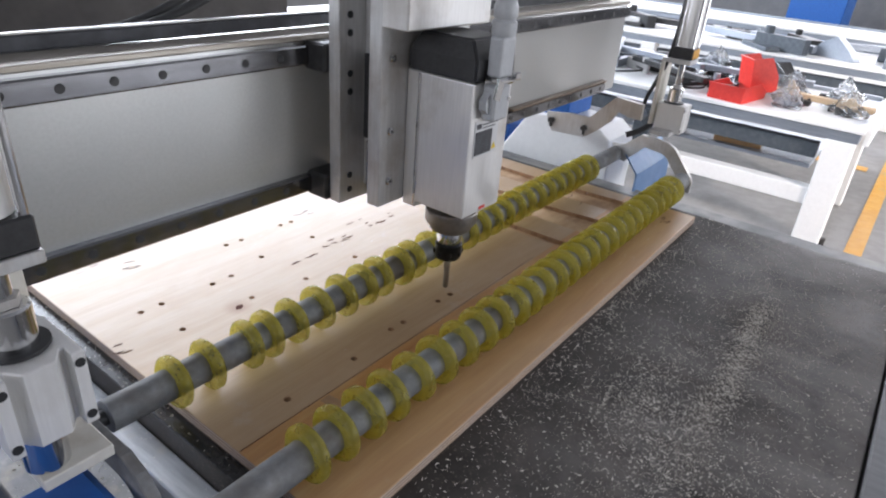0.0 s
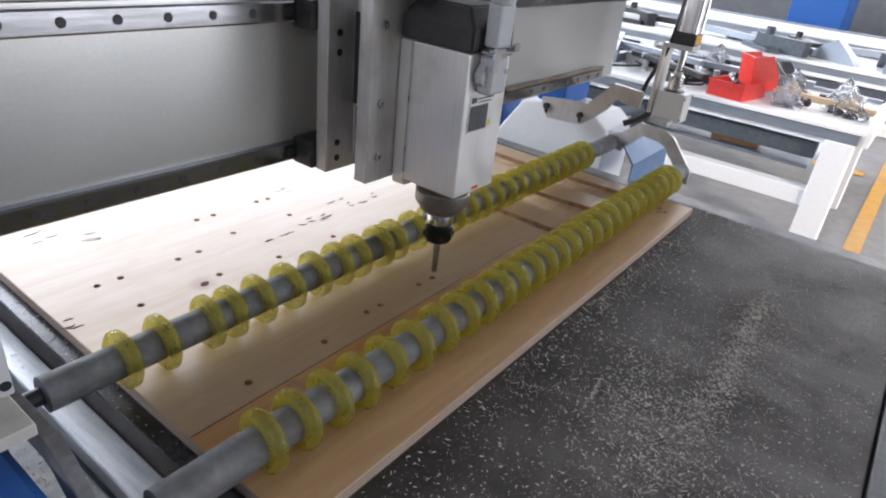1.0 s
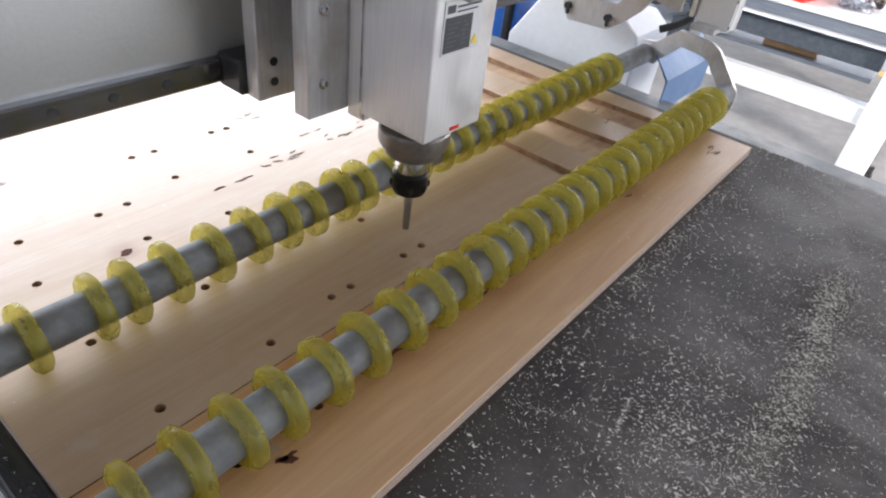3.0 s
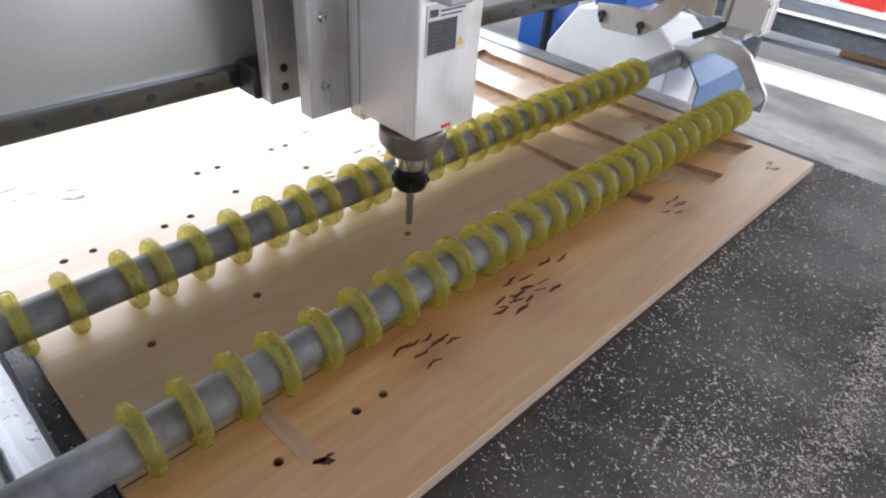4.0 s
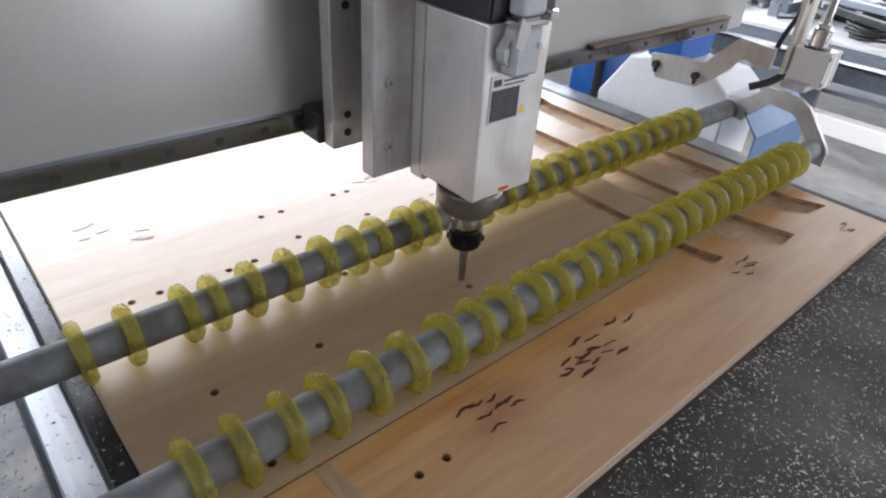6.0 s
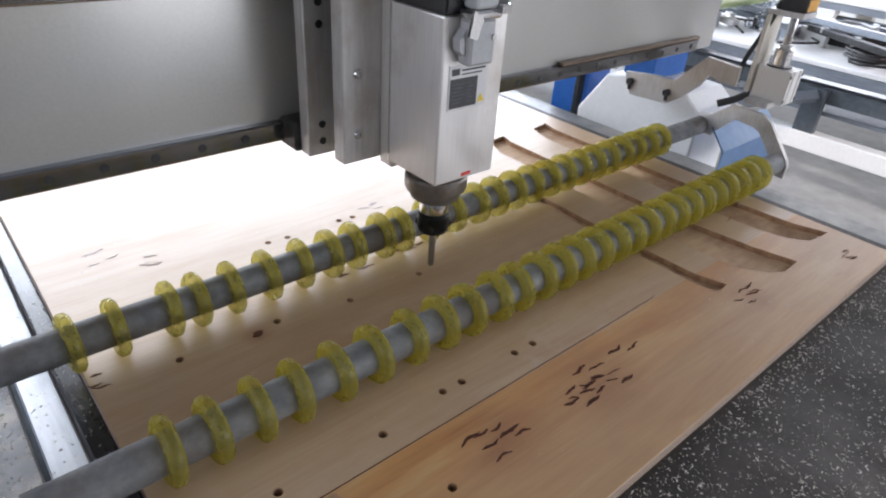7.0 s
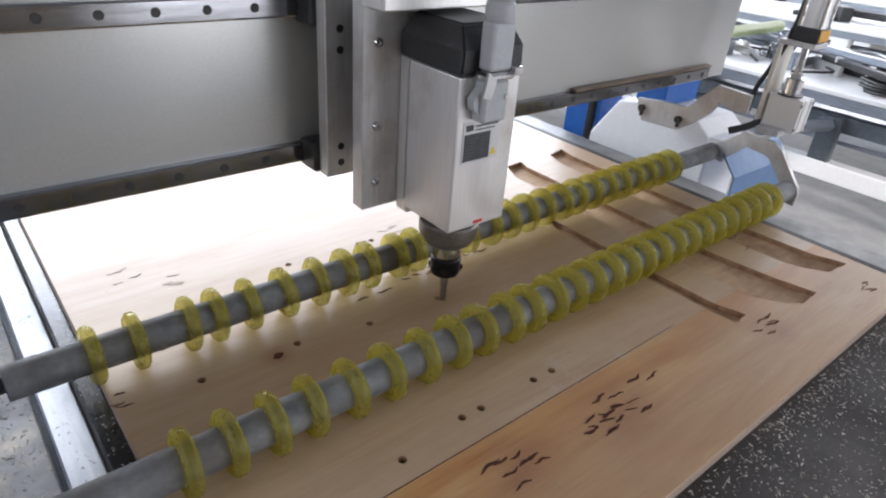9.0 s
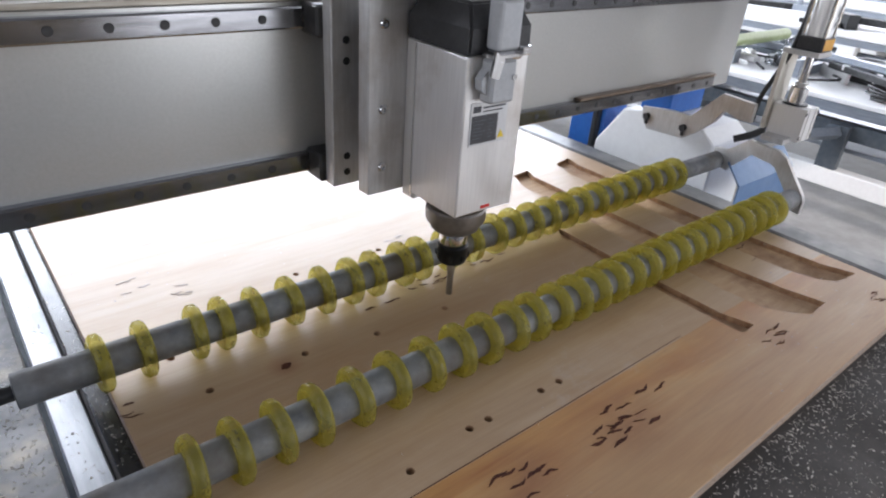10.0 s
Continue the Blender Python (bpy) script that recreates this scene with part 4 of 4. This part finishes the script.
def bag(m, r, seed):
    """A crumpled clear bag with hardware inside."""
    rnd = random.Random(seed)
    root = thing("plastic_bag", "crumpled clear plastic bag of small metal parts", "plastic bag", "plastic bags")
    b = B()
    bmesh.ops.create_icosphere(b, subdivisions=4, radius=1)
    for v in b.verts:
        n = noise.noise(v.co * 1.6 + Vector((seed, 0, 0))) * 0.5 + noise.noise(v.co * 4.5 + Vector((0, seed, 0))) * 0.28
        k = 1 + n
        top = max(v.co.z, 0)
        v.co = Vector((v.co.x * k * (1 - 0.45 * top), v.co.y * k * (1 - 0.45 * top), max(v.co.z * (0.75 + 0.5 * top), -0.42) * (1 + 0.4 * n))) * r
        v.co.z = max(v.co.z, -0.4 * r)
    part("film", b, FILM, root, "clear crinkled film")
    c = B()
    for _ in range(60):
        p = Vector((rnd.uniform(-0.5, 0.5), rnd.uniform(-0.5, 0.5), rnd.uniform(-0.36, 0.05))) * r
        q = p + Vector((rnd.uniform(-1, 1), rnd.uniform(-1, 1), rnd.uniform(-0.2, 0.3))).normalized() * r * 0.25
        rod(c, r * rnd.uniform(0.03, 0.07), p, q, 8)
    part("hardware", c, rnd.choice((DARK, DARK, GREY_STEEL)), root, "loose bolts and brackets")
    root.matrix_world = m @ Matrix.Translation((0, 0, 0.4 * r))
    return root


def coil(m, r, turns, thick, mat=CABLE, label="loose coil of dark cable"):
    root = thing("cable_coil", label, "cable")
    pts = []
    rnd = random.Random(3)
    for k in range(turns * 10):
        a = 2 * math.pi * k / 10
        rr = r * (1 + rnd.uniform(-0.12, 0.12))
        pts.append((rr * math.cos(a), rr * math.sin(a), thick + 0.05 * r * rnd.random() + 0.012 * k / 10))
    part("strand", tube(B(), pts, thick, 6), mat, root)
    root.matrix_world = m
    return root


def loose(name, label, category, bm, material, m, group=""):
    ob = part(name, bm, material, None, label, category)
    if group:
        tagged(ob, group=group)
    ob.matrix_world = m
    return ob


def background():
    top = -0.13
    bench("unfinished_machine", "white steel machine frame under assembly, parts laid on top", 2.86, 3.75, -0.585, 3.6, top, (-0.565, 1.4, 3.2))
    bench("unfinished_machine", "white steel machine frame under assembly, further down the hall", 4.95, 5.9, -0.9, 4.2, top, (-0.88, 1.2, 3.6))
    bench("unfinished_machine", "white steel machine frame under assembly, near the far wall", 7.0, 7.9, -1.4, 4.4, top, (-1.38, 1.2, 3.8))
    bin_box(pose(3.02, 0.04, top + 0.001, 0, 0, 80), "red plastic open storage bin lying on a white frame", 0.092, 0.14, 0.08)
    bin_box(pose(3.22, -0.01, top + 0.0225, -8, 0, 40), "tall red plastic storage bin standing behind the open bin", 0.072, 0.072, 0.18)
    for x, y, r, s in ((3.05, -0.20, 0.075, 1), (3.12, -0.47, 0.075, 2), (3.32, -0.42, 0.09, 3), (3.30, -0.16, 0.085, 4), (3.45, -0.02, 0.09, 5), (3.5, 0.30, 0.10, 7), (3.3, 0.95, 0.09, 8)):
        bag(pose(x, y, top + 0.001, 0, 0, 40 * s), r, s)
    for k, (x, y, l, a, mt) in enumerate(((3.20, -0.33, 0.5, 80, WOOD), (3.40, 0.2, 0.9, 96, GREY_STEEL), (3.25, 0.62, 0.7, 75, GREY_STEEL), (3.42, 1.1, 1.1, 88, DARK_FRAME),
                                          (3.10, 0.45, 0.6, 60, DARK), (3.30, 0.85, 0.8, 20, GREY_STEEL), (3.22, 1.35, 0.7, 70, ALU_PLATE), (3.5, 0.75, 0.9, 100, GREY_STEEL))):
        loose("steel_bar" if mt is not WOOD else "wooden_bar", "pale wooden bar lying on the white frame" if mt is WOOD else "loose metal bar lying on the white frame", "bar",
              box(B(), -l / 2, l / 2, -0.022, 0.022, 0, 0.03, 0.003), mt, pose(x, y, top + 0.0225 + 0.031 * (k % 3), 0, 0, a), "loose bars")
    loose("bracket", "folded dark steel bracket on the white frame", "bracket", prism(B(), [(-0.16, 0), (0.16, 0), (0.12, 0.06), (0, 0.14), (-0.11, 0.05)], -0.05, 0.05, "y", 0.003), DARK, pose(3.55, -0.05, top + 0.001, 0, 0, 60), "folded brackets")
    loose("bracket", "folded grey steel bracket on the white frame", "bracket", prism(B(), [(-0.18, 0), (0.18, 0), (0.1, 0.10), (0, 0.16), (-0.12, 0.07)], -0.05, 0.05, "y", 0.003), GREY_STEEL, pose(5.2, -0.1, top + 0.001, 0, 0, 70), "folded brackets")
    loose("box", "brown cardboard box under the white frame", "box", box(B(), -0.08, 0.08, -0.12, 0.12, 0, 0.055, 0.003), CARDBOARD, pose(3.1, -0.02, top - 0.24, 0, 0, 5))
    loose("shelf", "grey steel shelf under the white frame", "shelf", box(B(), 2.985, 3.6, -0.4, 3.4, top - 0.262, top - 0.242, 0.002), GREY_STEEL, Matrix.Identity(4))
    coil(pose(3.05, 0.33, top + 0.001), 0.11, 4, 0.006)
    coil(pose(3.37, 0.56, top + 0.06), 0.10, 3, 0.007, GREY_PLASTIC, "loose coil of light grey cable")
    coil(pose(3.15, 0.16, top + 0.001), 0.08, 3, 0.006)
    loose("rubber_roller", "yellow-green rubber roller on another machine", "roller", rod(B(), 0.032, (-0.40, 0, 0), (0.25, 0, 0), 24, 0.006), PALE_GREEN, pose(3.42, 1.16, -0.02))
    for x in (3.08, 3.63):
        loose("roller_stand", "grey steel stand under a rubber roller", "stand", box(B(), -0.03, 0.03, -0.04, 0.04, 0, 0.075, 0.003), GREY_STEEL, pose(x, 1.16, top - 0.001), "roller stands")
    loose("tool_cart", "blue painted steel cabinet by the far wall", "cabinet", box(B(), -0.4, 0.4, -0.3, 0.3, 0, 0.98, 0.01), BLUE, pose(8.8, 0.60, FLOOR))
    for k, (x, y) in enumerate(((5.3, 0.5), (5.5, 1.1), (5.2, 1.9), (5.6, 0.0), (5.4, 2.4))):
        loose("steel_bar", "loose metal bar lying on the white frame", "bar", box(B(), -0.5, 0.5, -0.03, 0.03, 0, 0.05, 0.004), (GREY_STEEL, DARK, WHITE)[k % 3], pose(x, y, top + 0.0225, 0, 0, 70 + 17 * k), "loose bars")
    rnd = random.Random(11)
    for k in range(34):
        x, y = rnd.uniform(3.0, 3.6), rnd.uniform(-0.45, 2.4)
        l, w, h = rnd.uniform(0.06, 0.22), rnd.uniform(0.02, 0.06), rnd.uniform(0.015, 0.07)
        b = box(B(), -l / 2, l / 2, -w / 2, w / 2, 0, h, 0.003)
        rod(b, h * 0.3, (-l * 0.3, 0, h), (-l * 0.3, 0, h * 1.4), 10)
        loose("machine_part", "small loose machine part lying on the white frame", "machine part", b, rnd.choice((DARK, DARK, BLACK, GREY_STEEL, ALU_PLATE)), pose(x, y, top + 0.001, 0, 0, rnd.uniform(0, 180)), "loose machine parts")
    for k in range(26):
        x, y = rnd.uniform(5.1, 5.75), rnd.uniform(-0.7, 3.6)
        l, w, h = rnd.uniform(0.1, 0.5), rnd.uniform(0.04, 0.12), rnd.uniform(0.03, 0.12)
        b = box(B(), -l / 2, l / 2, -w / 2, w / 2, 0, h, 0.004)
        rod(b, h * 0.3, (l * 0.3, 0, h), (l * 0.3, 0, h * 1.5), 10)
        loose("machine_part", "loose machine part lying on a distant white frame", "machine part", b, rnd.choice((DARK, DARK_FRAME, GREY_STEEL, BLACK)), pose(x, y, top + 0.001, 0, 0, rnd.uniform(0, 180)), "distant machine parts")
    for k, (pts, mt) in enumerate((([(3.0, 0.75, -0.12), (3.1, 0.6, -0.10), (3.3, 0.7, -0.11), (3.4, 0.4, -0.1), (3.2, 0.35, -0.115)], CABLE), ([(3.05, 0.95, -0.12), (3.2, 1.1, -0.09), (3.35, 0.9, -0.11), (3.5, 1.2, -0.1)], CABLE))):
        loose("cable", "loose black cable lying on the white frame", "cable", tube(B(), pts, 0.006), mt, Matrix.Identity(4), "loose cables")
    # white frame side arm standing beside the router
    post = thing("frame_post", "blue-grey steel post with a slanted brace beside the router", "post")
    part("post", box(B(), 2.881, 2.918, 0.41, 0.505, -0.4595, -0.25, 0.003), DARK_FRAME, post)
    part("brace", rod(B(), 0.03, (2.88, 0.45, -0.285), (2.42, 0.78, -0.345), 4), GREY_STEEL, post)


BED_DUST = [(0.04, -0.645, (0.05, 0.03)), (0.12, -0.635, (0.06, 0.025)), (0.22, -0.640, (0.06, 0.02)), (0.32, -0.650, (0.06, 0.016)), (0.42, -0.640, (0.07, 0.014)), (0.53, -0.636, (0.06, 0.012)),
            (0.16, -0.58, (0.06, 0.03)), (0.24, -0.54, (0.10, 0.03)), (0.45, -0.425, (0.25, 0.012)), (0.06, -0.72, (0.08, 0.05))]


# ---- build ----
hall()
bed()
board()
GANTRY = gantry()
CARRIAGE = carriage()
SPINDLE = spindle()
REAR_ROLLER = roller(REAR, -0.366, 1.080, 1, "galvanised press roller with spaced yellow polyurethane discs")
FRONT_ROLLER = roller(FRONT, -0.366, 1.004, 2, "galvanised press roller with yellow polyurethane discs before the spindle")
LIFTS = [lift(1), lift(-1)]
background()
chips("sawdust", "pale wood chips strewn over the black bed", (-0.295, 0.945, -0.832, -0.41), 7000, -0.0178, 0.0019,
      BED_DUST, 1)
chips("sawdust", "pale wood chips on the metal side plate", (-0.455, -0.350, -0.6, 1.6), 1500, -0.0778, 0.0032, [(-0.40, -0.05, (0.03, 0.08)), (-0.39, 0.2, (0.03, 0.1))], 2)
chips("sawdust", "sparse wood chips on the metal side rail", (-0.338, -0.304, -0.6, 1.6), 420, -0.0548, 0.0025, [(-0.32, 0.3, (0.01, 0.2))], 3)
chips("sawdust", "sparse wood chips on the black bed edge", (-0.299, -0.280, -0.6, 1.6), 130, -0.0156, 0.0024, [(-0.29, 0.0, (0.006, 0.15))], 8)
chips("sawdust", "sparse wood dust on the plywood", (-0.27, 0.88, -0.40, 1.2), 420, 0.0002, 0.0016, [(0.6, -0.33, (0.1, 0.03)), (-0.1, 0.4, (0.1, 0.1))], 4)


chips("sawdust", "coarse pale wood chips strewn over the black bed", (-0.295, 0.945, -0.832, -0.41), 4800, -0.0178, 0.0038, BED_DUST, 6)
chips("sawdust", "pale streak of fine wood dust on the black bed", (-0.1, 0.75, -0.75, -0.55), 9000, -0.0178, 0.0012,
      [(0.02 + 0.06 * k, -0.64 - 0.006 * (k % 3), (0.035, 0.016 - 0.0008 * k)) for k in range(10)], 9)
chips("sawdust", "line of wood dust scraped over the black bed", (0.06, 0.20, -0.56, -0.41), 900, -0.0177, 0.0013,
      [(0.125 - 0.005 * k, -0.52 + 0.011 * k, (0.0022, 0.003)) for k in range(10)] + [(0.125 + 0.006 * k, -0.523 + 0.001 * k, (0.003, 0.0018)) for k in range(9)], 5)


def motions():
    """The gantry steps along the bed with all that hangs on it; the head shifts and dips; the rollers roll."""
    rows, head, cross, rear, front = [], [], [], [], []
    for t, g, sx, sz in TRAVEL:
        rows.append((t, pose(0, g, 0)))
        cross.append((t, pose(sx, g, 0)))
        head.append((t, pose(sx, g, sz)))
    walk(GANTRY, rows)
    for l in LIFTS:
        walk(l, rows)
    walk(CARRIAGE, cross)
    walk(SPINDLE, head)
    ROLL = []
    for (t, g, _, _), (t2, g2, _, _) in zip(TRAVEL, TRAVEL[1:]):
        n = 3 if t2 - t > 1 else 1
        for k in range(n):
            s = k / n
            ROLL.append((t + s * (t2 - t), g + (g2 - g) * s * s * (3 - 2 * s)))
    ROLL.append((TRAVEL[-1][0], TRAVEL[-1][1]))
    for ob, y in ((REAR_ROLLER, -0.106), (FRONT_ROLLER, -0.323)):
        walk(ob, [(t, pose(0, y + g, DISC_R + 0.001, -math.degrees(g / DISC_R))) for t, g in ROLL])


motions()
